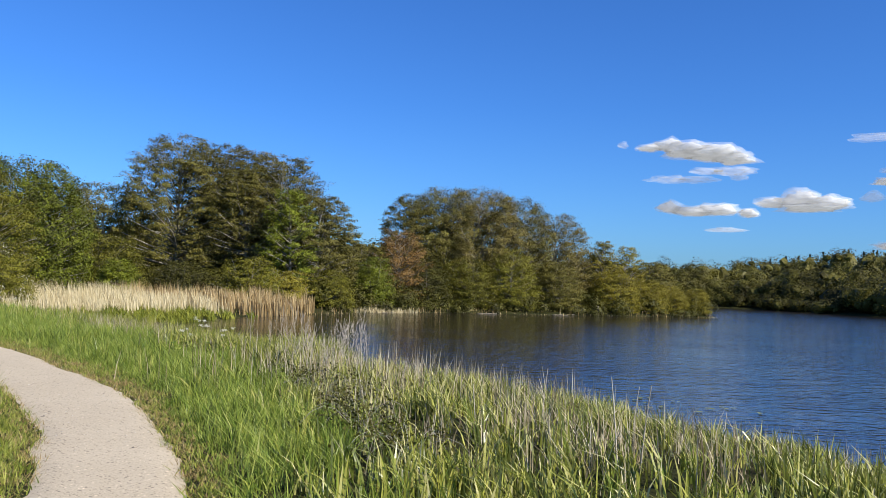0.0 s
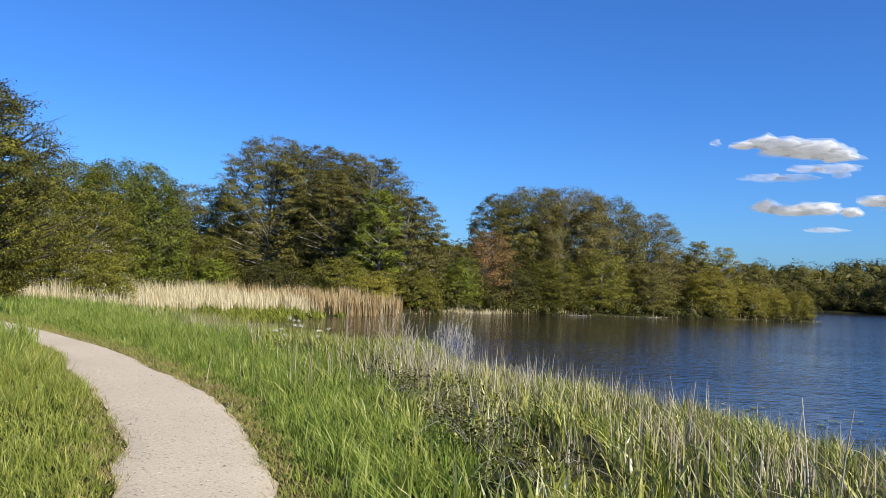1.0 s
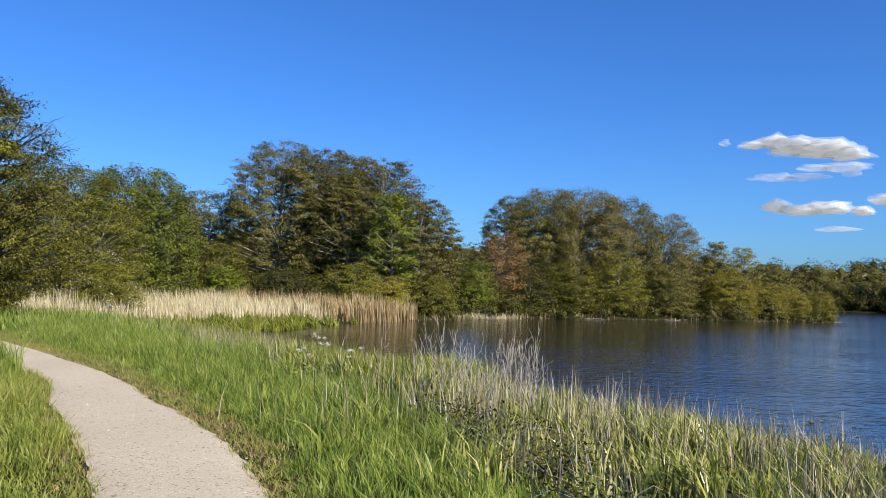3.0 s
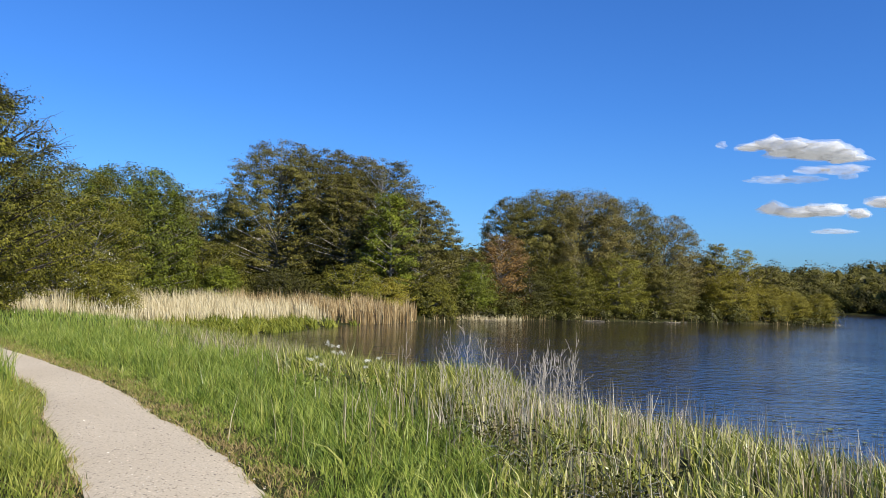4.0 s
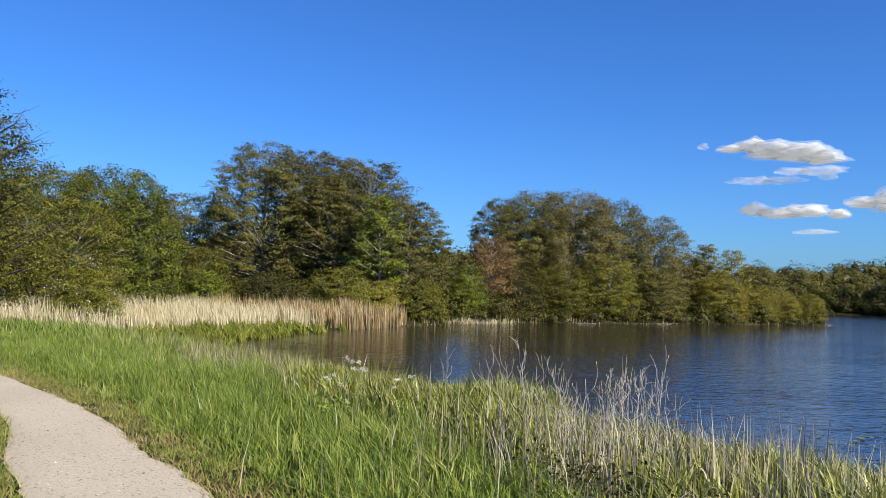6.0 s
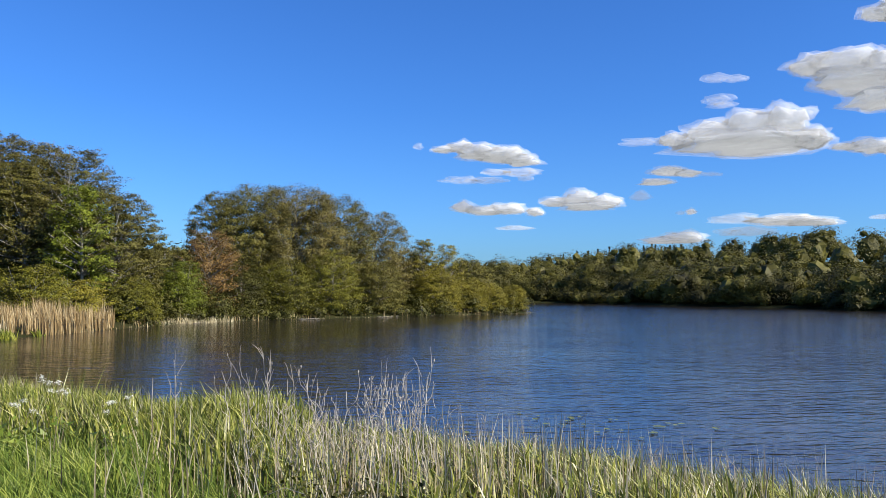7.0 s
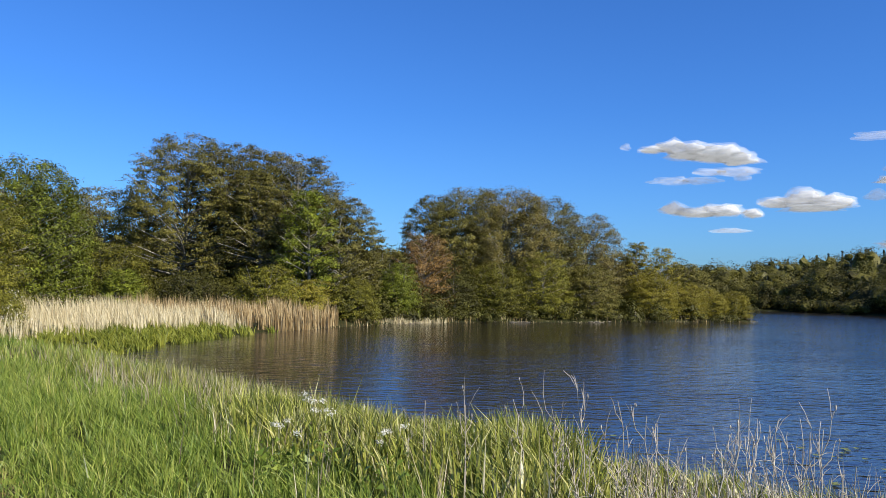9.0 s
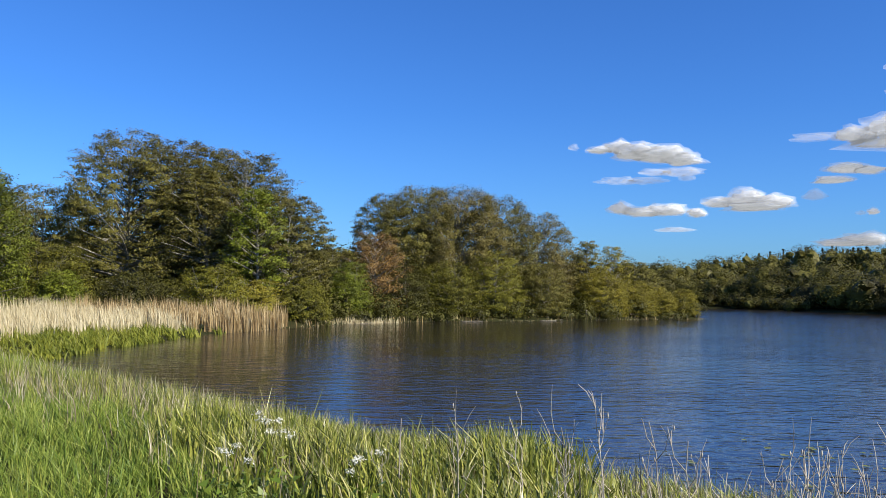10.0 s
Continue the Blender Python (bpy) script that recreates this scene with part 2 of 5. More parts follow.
def gravel_material():
    m, n, l, b = material("compacted_gravel")
    t1, t2 = noise_node(n, l, 0.55, 6), noise_node(n, l, 42.0, 3)
    r1 = ramp(n, [(0.25, (0.465, 0.375, 0.252)), (0.75, (0.56, 0.46, 0.318))])
    l.new(t1.outputs["Fac"], r1.inputs[0])
    r2 = ramp(n, [(0.3, (0.82, 0.81, 0.79)), (0.5, (1.0, 1.0, 1.0)), (0.75, (1.08, 1.08, 1.07))])
    l.new(t2.outputs["Fac"], r2.inputs[0])
    last = r1.outputs[0]
    g = n.new("ShaderNodeNewGeometry")
    factors = [r2.outputs[0]]
    for scale, low, high in ((32, 0.13, 0.94), (60, 0.18, 0.87)):       # stones in the binding sand
        v = n.new("ShaderNodeTexVoronoi")
        v.inputs["Scale"].default_value = scale
        l.new(g.outputs["Position"], v.inputs["Vector"])
        r = ramp(n, [(0.0, (0.42, 0.41, 0.40)), (low, (0.62, 0.60, 0.58)), (low + 0.01, (1, 1, 1)), (high, (1, 1, 1)), (high + 0.01, (1.4, 1.4, 1.4))])
        r.color_ramp.interpolation = "CONSTANT"
        one = n.new("ShaderNodeSeparateColor")
        l.new(v.outputs["Color"], one.inputs[0])
        l.new(one.outputs[0], r.inputs[0])
        cut = n.new("ShaderNodeMapRange")
        cut.inputs["From Min"].default_value, cut.inputs["From Max"].default_value = 0.36, 0.30
        l.new(v.outputs["Distance"], cut.inputs[0])
        mk = n.new("ShaderNodeMix")
        mk.data_type = "RGBA"
        mk.inputs[6].default_value = (1, 1, 1, 1)
        l.new(cut.outputs[0], mk.inputs["Factor"])
        l.new(r.outputs[0], mk.inputs[7])
        factors.append(mk.outputs[2])
    for fac in factors:
        mx = n.new("ShaderNodeMix")
        mx.data_type, mx.blend_type = "RGBA", "MULTIPLY"
        mx.inputs["Factor"].default_value = 1.0
        l.new(last, mx.inputs[6])
        l.new(fac, mx.inputs[7])
        last = mx.outputs[2]
    l.new(last, b.inputs["Base Color"])
    b.inputs["Roughness"].default_value = 0.9
    bp = n.new("ShaderNodeBump")
    bp.inputs["Strength"].default_value, bp.inputs["Distance"].default_value = 0.35, 0.012
    l.new(t2.outputs["Fac"], bp.inputs["Height"])
    l.new(bp.outputs[0], b.inputs["Normal"])
    return m


def water_material():
    m, n, l, b = material("lake_water")
    b.inputs["Base Color"].default_value = (0.020, 0.015, 0.013, 1)
    b.inputs["Roughness"].default_value = 0.07
    b.inputs["IOR"].default_value = 1.7
    b.inputs["Specular IOR Level"].default_value = 0.95
    small = noise_node(n, l, 2.1, 3, (0.75, 1.3, 1), 0.5)
    large = noise_node(n, l, 0.85, 2, (0.6, 1.4, 1))
    gust = noise_node(n, l, 0.045, 2, (1, 1.6, 1))
    ad = n.new("ShaderNodeMath")
    ad.operation = "MULTIPLY_ADD"
    ad.inputs[1].default_value = 1.3
    l.new(large.outputs["Fac"], ad.inputs[0])
    l.new(small.outputs["Fac"], ad.inputs[2])
    fine = noise_node(n, l, 6.5, 3, (0.8, 1.4, 1), 0.6)
    chop = n.new("ShaderNodeMath")
    chop.operation, chop.inputs[1].default_value = "MULTIPLY_ADD", 0.16
    l.new(fine.outputs["Fac"], chop.inputs[0])
    l.new(ad.outputs[0], chop.inputs[2])
    wave = n.new("ShaderNodeTexWave")
    wave.bands_direction, wave.wave_profile = "Y", "SIN"
    for key, val in (("Scale", 0.42), ("Distortion", 14.0), ("Detail", 3.0), ("Detail Scale", 1.2), ("Detail Roughness", 0.6)):
        wave.inputs[key].default_value = val
    turn, geo = n.new("ShaderNodeMapping"), n.new("ShaderNodeNewGeometry")
    turn.inputs["Rotation"].default_value = (0, 0, radians(14))
    turn.inputs["Scale"].default_value = (0.45, 1, 1)
    l.new(geo.outputs["Position"], turn.inputs[0])
    l.new(turn.outputs[0], wave.inputs["Vector"])
    trains = n.new("ShaderNodeMath")
    trains.operation, trains.inputs[1].default_value = "MULTIPLY_ADD", 0.16
    l.new(wave.outputs["Fac"], trains.inputs[0])
    l.new(chop.outputs[0], trains.inputs[2])
    mr = n.new("ShaderNodeMapRange")
    mr.inputs["From Min"].default_value, mr.inputs["From Max"].default_value = 0.35, 0.65
    mr.inputs["To Min"].default_value, mr.inputs["To Max"].default_value = 0.55, 1.0
    l.new(gust.outputs["Fac"], mr.inputs[0])
    bp = n.new("ShaderNodeBump")
    bp.inputs["Distance"].default_value = 0.09
    lee = n.new("ShaderNodeMapping")                 # calmer in the lee of the wooded shore
    lee.vector_type = "TEXTURE"
    lee.inputs["Rotation"].default_value = (0, 0, radians(-14))
    l.new(geo.outputs["Position"], lee.inputs[0])
    sep = n.new("ShaderNodeSeparateXYZ")
    l.new(lee.outputs[0], sep.inputs[0])
    fetch = n.new("ShaderNodeMapRange")
    fetch.inputs["From Min"].default_value, fetch.inputs["From Max"].default_value = -8.0, 34.0
    fetch.inputs["To Min"].default_value, fetch.inputs["To Max"].default_value = 0.60, 1.0
    l.new(sep.outputs["X"], fetch.inputs[0])
    both = n.new("ShaderNodeMath")
    both.operation = "MULTIPLY"
    l.new(fetch.outputs[0], both.inputs[0])
    l.new(mr.outputs[0], both.inputs[1])
    l.new(both.outputs[0], bp.inputs["Strength"])
    l.new(trains.outputs[0], bp.inputs["Height"])
    l.new(bp.outputs[0], b.inputs["Normal"])
    return m


def cloud_material(name, cover):
    m, n, l, b = material(name)
    d, tr, ms = n.new("ShaderNodeBsdfDiffuse"), n.new("ShaderNodeBsdfTranslucent"), n.new("ShaderNodeMixShader")
    for s in (d, tr):
        s.inputs[0].default_value = (0.80, 0.80, 0.80, 1)
    ms.inputs[0].default_value = 0.5
    l.new(d.outputs[0], ms.inputs[1])
    l.new(tr.outputs[0], ms.inputs[2])
    clear, thin = n.new("ShaderNodeBsdfTransparent"), n.new("ShaderNodeMixShader")
    thin.inputs[0].default_value = cover
    l.new(clear.outputs[0], thin.inputs[1])
    glow, both = n.new("ShaderNodeEmission"), n.new("ShaderNodeAddShader")       # added glow, stands in for light scattered inside the vapour
    glow.inputs[0].default_value, glow.inputs[1].default_value = (0.95, 0.97, 1.0, 1), 0.20
    l.new(ms.outputs[0], both.inputs[0])
    l.new(glow.outputs[0], both.inputs[1])
    l.new(both.outputs[0], thin.inputs[2])
    l.new(thin.outputs[0], n["Material Output"].inputs[0])
    return m


SOIL, GRAVEL, WATER = ground_material(), gravel_material(), water_material()
CLOUD, CLOUDCORE = cloud_material("cloud_vapour", 0.12), cloud_material("dense_cloud_vapour", 0.42)


# ---------------------------------------------------------------- helpers
def mesh_of(name, v, faces, mat, smooth=False):
    me = bpy.data.meshes.new(name)
    me.from_pydata(v.tolist() if hasattr(v, "tolist") else v, [], faces.tolist() if hasattr(faces, "tolist") else faces)
    me.materials.append(mat)
    if smooth:
        me.polygons.foreach_set("use_smooth", [True] * len(me.polygons))
    me.update()
    return me


def part(name, me, parent, label=""):
    ob = new(name, me)
    ob.parent = parent
    if label:
        tagged(ob, label)
    return ob


def stuff(name, v, faces, mat, label, category):
    return tagged(new(name, mesh_of(name, v, faces, mat)), label, category, "", "stuff")


def smoothstep(a, b, x):
    t = np.clip((x - a) / (b - a), 0, 1)
    return t * t * (3 - 2 * t)


def near_line(px, py, line, closed=False):
    """Distance of points to a polyline."""
    p = np.array(line, float)
    q = np.roll(p, -1, 0) if closed else p[1:]
    p = p if closed else p[:-1]
    best = np.full(px.shape, 1e9)
    for (ax, ay), (bx, by) in zip(p, q):
        dx, dy = bx - ax, by - ay
        t = np.clip(((px - ax) * dx + (py - ay) * dy) / (dx * dx + dy * dy), 0, 1)
        best = np.minimum(best, np.hypot(px - ax - t * dx, py - ay - t * dy))
    return best


def inside(px, py, poly):
    r = np.zeros(px.shape, bool)
    p = np.array(poly, float)
    for (ax, ay), (bx, by) in zip(p, np.roll(p, -1, 0)):
        c = (ay > py) != (by > py)
        r ^= c & (px < (bx - ax) * (py - ay) / (by - ay + 1e-12) + ax)
    return r


def value_noise(px, py, scale, seed):
    """Smooth noise, 0 to 1, on a lattice."""
    rr = np.random.RandomState(seed).rand(64, 64)
    x, y = px / scale, py / scale
    i, j = np.floor(x).astype(int), np.floor(y).astype(int)
    u, v = x - i, y - j
    u, v = u * u * (3 - 2 * u), v * v * (3 - 2 * v)
    g = lambda a, b: rr[a % 64, b % 64]
    return (g(i, j) * (1 - u) + g(i + 1, j) * u) * (1 - v) + (g(i, j + 1) * (1 - u) + g(i + 1, j + 1) * u) * v


# ---------------------------------------------------------------- plan of the land
SHORE = [(24, -40), (17, -4), (11.8, 7.8), (8.3, 14.1), (5.8, 18.1), (3.2, 20.8), (0.5, 23.1), (-1.8, 25.7), (-4.8, 29),
         (-8.5, 33.5), (-13.5, 38), (-18.5, 42.5), (-21.2, 47), (-21.3, 56.7), (-19.7, 68.6), (-17.3, 76.7),
         (-13.5, 85.7), (-8.2, 97), (-4, 101.5), (3.5, 109), (9.5, 111), (17, 116), (23.8, 121), (35, 127.5),
         (45.5, 133.5), (47.5, 137), (42, 146), (25, 165), (20, 200), (40, 232), (83, 243), (96, 232), (105, 203),
         (117, 184), (129, 167), (127, 143), (150, 100), (190, 30), (170, -80), (60, -110)]
PATHWAY = [(-0.9, -8), (-0.9, 0), (-1.45, 2.8), (-2.25, 5.55), (-3.25, 7.75), (-4.6, 10.1), (-6.3, 12.1), (-7.85, 14.0),
           (-10.6, 16.6), (-13.8, 19.4), (-17.5, 22.6), (-24, 25.5), (-34, 28)]
HALF = 0.60


def half_width(py, left):
    """Half the path's width, wider on its landward side in the bend."""
    return np.where(left, HALF * (0.97 + 0.34 * smoothstep(7.5, 10.0, py) - 0.48 * smoothstep(10.5, 14.0, py)), HALF)


def land(px, py):
    """Height of the ground and distance to the shore (minus under the lake)."""
    d = near_line(px, py, SHORE, True)
    d = np.where(inside(px, py, SHORE), -d, d)
    bank = 2.3 * smoothstep(-0.5, 9.0, d) ** 0.85
    low = 0.55 * smoothstep(-0.3, 4, d) + 0.012 * np.clip(d - 5, 0, 60)
    w = smoothstep(30, 44, py)
    z = bank * (1 - w) + low * w
    far = smoothstep(150, 190, py) + smoothstep(70, 110, px)
    z = z + np.clip(far, 0, 1) * (3.5 + 5.0 * smoothstep(0.38, 0.52, px / np.maximum(py, 1)) + 4.5 * smoothstep(0.55, 0.78, px / np.maximum(py, 1))) * smoothstep(4, 95, d)
    rough = (value_noise(px, py, 1.7, 3) - 0.5) * 0.10 + (value_noise(px, py, 0.6, 4) - 0.5) * 0.04
    off = near_line(px, py, PATHWAY)
    z = z + rough * smoothstep(0.7, 2.0, off) * smoothstep(-0.5, 1.0, d)
    z = np.where(d < 0, np.maximum(-1.6, d * 0.35), z)
    return z, d, off


def axis(pieces):
    a = np.concatenate([np.arange(lo, hi, st) for lo, hi, st in pieces])
    return np.concatenate([-np.geomspace(3000, -a[0] + 8, 14), a, np.geomspace(a[-1] + 8, 3000, 14)])


gx = axis([(-120, -44, 4), (-44, -30, 1.2), (-30, 13, 0.55), (13, 60, 1.5), (60, 240, 4)])
gy = axis([(-60, -8, 4), (-8, 46, 0.55), (46, 150, 1.4), (150, 320, 4)])
GX, GY = np.meshgrid(gx, gy)
GZ = land(GX.ravel(), GY.ravel())[0]
nx, ny = len(gx), len(gy)
idx = np.arange(nx * ny).reshape(ny, nx)
gf = np.stack([idx[:-1, :-1], idx[:-1, 1:], idx[1:, 1:], idx[1:, :-1]], -1).reshape(-1, 4)
ground = tagged(new("ground", mesh_of("ground", np.stack([GX.ravel(), GY.ravel(), GZ], 1), gf, SOIL, True)),
                "grassy soil of the bank, marsh and wooded shores", "ground", "", "structure")
wv = np.array([(-60, -140, 0), (260, -140, 0), (260, 300, 0), (-60, 300, 0)], float)
water = tagged(new("water", mesh_of("water", wv, [[0, 1, 2, 3]], WATER)), "dark blue wind-rippled lake water", "lake", "", "structure")


def smooth_line(pts, step):
    """Catmull-Rom through the points, sampled at about that step."""
    p = np.array(pts, float)
    p = np.vstack([2 * p[0] - p[1], p, 2 * p[-1] - p[-2]])
    out = []
    for i in range(1, len(p) - 2):
        k = max(2, int(np.hypot(*(p[i + 1] - p[i])) / step))
        for t in np.linspace(0, 1, k, endpoint=False):
            a, b, c, d = p[i - 1:i + 3]
            out.append(0.5 * (2 * b + (c - a) * t + (2 * a - 5 * b + 4 * c - d) * t * t + (3 * b - a - 3 * c + d) * t ** 3))
    return np.array(out)


WAY = smooth_line(PATHWAY, 0.15)
PATHWAY = [tuple(q) for q in WAY[::6]]


def build_path():
    t = np.gradient(WAY, axis=0)
    t /= np.linalg.norm(t, axis=1)[:, None]
    nrm = np.stack([t[:, 1], -t[:, 0]], 1)
    rows, k = [], 9
    s = np.arange(len(WAY)) * 0.15
    for side in np.linspace(-1, 1, k):
        edge = abs(side) ** 8
        wob = (value_noise(s, s * 0 + 7.3 * (side > 0), 0.7, 5) - 0.5) * 0.16 + (value_noise(s, s * 0 + 3.1 * (side > 0), 0.22, 6) - 0.5) * 0.08
        q = WAY + nrm * (side * (half_width(WAY[:, 1], side < 0) + wob * edge))[:, None]
        zz = land(q[:, 0], q[:, 1])[0]
        z = np.convolve(np.pad(zz, 12, mode="edge"), np.ones(25) / 25, "valid") + 0.035 - 0.055 * abs(side) ** 6
        rows.append(np.column_stack([q, z]))
    v = np.concatenate(rows)
    n = len(WAY)
    i = np.arange(n - 1)
    f = np.concatenate([np.stack([a * n + i, (a + 1) * n + i, (a + 1) * n + i + 1, a * n + i + 1], 1) for a in range(k - 1)])
    return tagged(new("path", mesh_of("path", v, f[:, ::-1], GRAVEL, True)), "pale compacted gravel footpath between grass verges", "path", "", "structure")


build_path()


# ---------------------------------------------------------------- blades
def blades(rng, xy, z, height, width, lean, joints=2, wind=0.6, blunt=0.85, hook=1.8):
    """Tapered, bent leaves: one strip each, from base to tip, leaning with the wind."""
    n = len(xy)
    az = rng.uniform(0, 2 * np.pi, n)
    out = np.stack([np.cos(az) - wind, np.sin(az) + 0.3 * wind], 1)
    wide = rng.uniform(0, 2 * np.pi, n)
    side = np.stack([np.cos(wide), np.sin(wide), np.zeros(n)], 1)
    vs, m = [], joints + 1
    for j in range(m + 1):
        t = j / m
        drift = lean * height * t ** hook
        p = np.column_stack([xy + out * drift[:, None], z + height * (t - (0.25 if hook < 2 else 0.45) * (lean * t ** (hook / 1.8)) ** 2) - 0.02])
        w = width * (1 - blunt * t ** 1.8) * 0.5
        if j < m:
            vs += [p - side * w[:, None], p + side * w[:, None]]
        else:
            vs.append(p)
    k = 2 * m + 1
    v = np.stack(vs, 1).reshape(-1, 3)
    base = np.arange(n)[:, None] * k
    f = []
    for j in range(m - 1):
        f += (base + np.array([2 * j, 2 * j + 1, 2 * j + 3, 2 * j + 2])).tolist()
    f += (base + np.array([2 * m - 2, 2 * m - 1, 2 * m])).tolist()
    return v, f


def scatter(rng, x0, x1, y0, y1, per_m2, keep):
    n = int((x1 - x0) * (y1 - y0) * per_m2)
    px, py = rng.uniform(x0, x1, n), rng.uniform(y0, y1, n)
    z, d, off = land(px, py)
    ok = rng.uniform(0, 1, n) < keep(px, py, d, off)
    return np.column_stack([px, py])[ok], z[ok], d[ok], off[ok]


def tufts(rng, x0, x1, y0, y1, per_m2, each, spread, keep):
    """As scatter, in clumps of about that many blades."""
    xy, z, d, off = scatter(rng, x0, x1, y0, y1, per_m2, keep)
    k = rng.poisson(each, len(xy))
    tall = np.repeat(rng.uniform(0.7, 1.25, len(xy)), k)
    xy = np.repeat(xy, k, 0) + rng.normal(0, spread, (k.sum(), 2))
    z, d, off = land(xy[:, 0], xy[:, 1])
    ok = off > half_width(xy[:, 1], ~right_of_path(xy[:, 0], xy[:, 1])) - 0.16
    return xy[ok], z[ok], d[ok], off[ok], tall[ok]


def right_of_path(px, py):
    """True on the lake's side of the path."""
    xs = np.interp(py, WAY[:, 1], WAY[:, 0])
    return px > xs


# ---------------------------------------------------------------- trees
def tube(pts, radii, sides):
    """A tapered tube along points: vertices and quads."""
    pts = np.asarray(pts, float)
    t = np.gradient(pts, axis=0)
    t /= np.linalg.norm(t, axis=1)[:, None] + 1e-9
    ref = np.where(np.abs(t[:, 2:3]) > 0.9, np.array([[1.0, 0, 0]]), np.array([[0, 0, 1.0]]))
    a = np.cross(t, ref)
    a /= np.linalg.norm(a, axis=1)[:, None] + 1e-9
    b = np.cross(t, a)
    ang = np.arange(sides) * 2 * np.pi / sides
    v = pts[:, None] + (a[:, None] * np.cos(ang)[None, :, None] + b[:, None] * np.sin(ang)[None, :, None]) * np.asarray(radii)[:, None, None]
    n = len(pts)
    i, j = np.meshgrid(np.arange(n - 1), np.arange(sides), indexing="ij")
    k = (j + 1) % sides
    f = np.stack([i * sides + j, i * sides + k, (i + 1) * sides + k, (i + 1) * sides + j], -1).reshape(-1, 4)
    return v.reshape(-1, 3), f


class Soup:
    """Collects tubes into one mesh."""
    def __init__(self):
        self.v, self.f, self.n = [], [], 0

    def add(self, v, f):
        self.v.append(v)
        self.f.append(np.asarray(f) + self.n)
        self.n += len(v)

    def mesh(self, name, mat, smooth=True):
        return mesh_of(name, np.concatenate(self.v), np.concatenate(self.f), mat, smooth)


def leaf_quads(rng, pos, size, flat=0.6, outward=None):
    """Diamond leaves at places; flat: how far they lie level; outward: the way that they mostly face."""
    n = len(pos)
    nrm = rng.normal(size=(n, 3))
    nrm[:, 2] = np.abs(nrm[:, 2]) * (1 + 2 * flat)
    if outward is not None:
        nrm = nrm * 0.42 + outward
    nrm /= np.linalg.norm(nrm, axis=1)[:, None]
    a = np.cross(nrm, rng.normal(size=(n, 3)))
    a /= np.linalg.norm(a, axis=1)[:, None]
    b = np.cross(nrm, a)
    s = (size * rng.uniform(0.55, 1.35, n))[:, None]
    v = np.stack([pos - a * s * 0.55, pos - b * s * 0.33, pos + a * s * 0.55, pos + b * s * 0.33], 1).reshape(-1, 3)
    return v, np.arange(4 * n).reshape(n, 4)


def leaf_tris(rng, pos, size, flat=0.3, outward=None):
    """Small three-cornered leaves at places."""
    v, f = leaf_quads(rng, pos, size, flat, outward)
    v = v.reshape(-1, 4, 3)[:, [0, 1, 2]].copy()
    v[:, 1] += (v[:, 1] - pos) * 0.5
    return v.reshape(-1, 3), np.arange(3 * len(pos)).reshape(-1, 3)


def profile(shape, t):
    """Crown's half width, 0 to 1, by height 0 to 1."""
    if shape == "dome":
        return np.sqrt(np.clip(1 - np.abs((t - 0.40) / 0.63) ** 2.5, 0.03, 1))
    if shape == "spire":
        return np.clip(1.05 - t, 0.05, 1) ** 0.8
    if shape == "bush":
        return np.sqrt(np.clip(1 - (t / 1.02) ** 2.4, 0.03, 1))
    return np.clip(np.sin(np.pi * (0.12 + 0.86 * t)), 0.08, 1) ** 0.7          # "open"


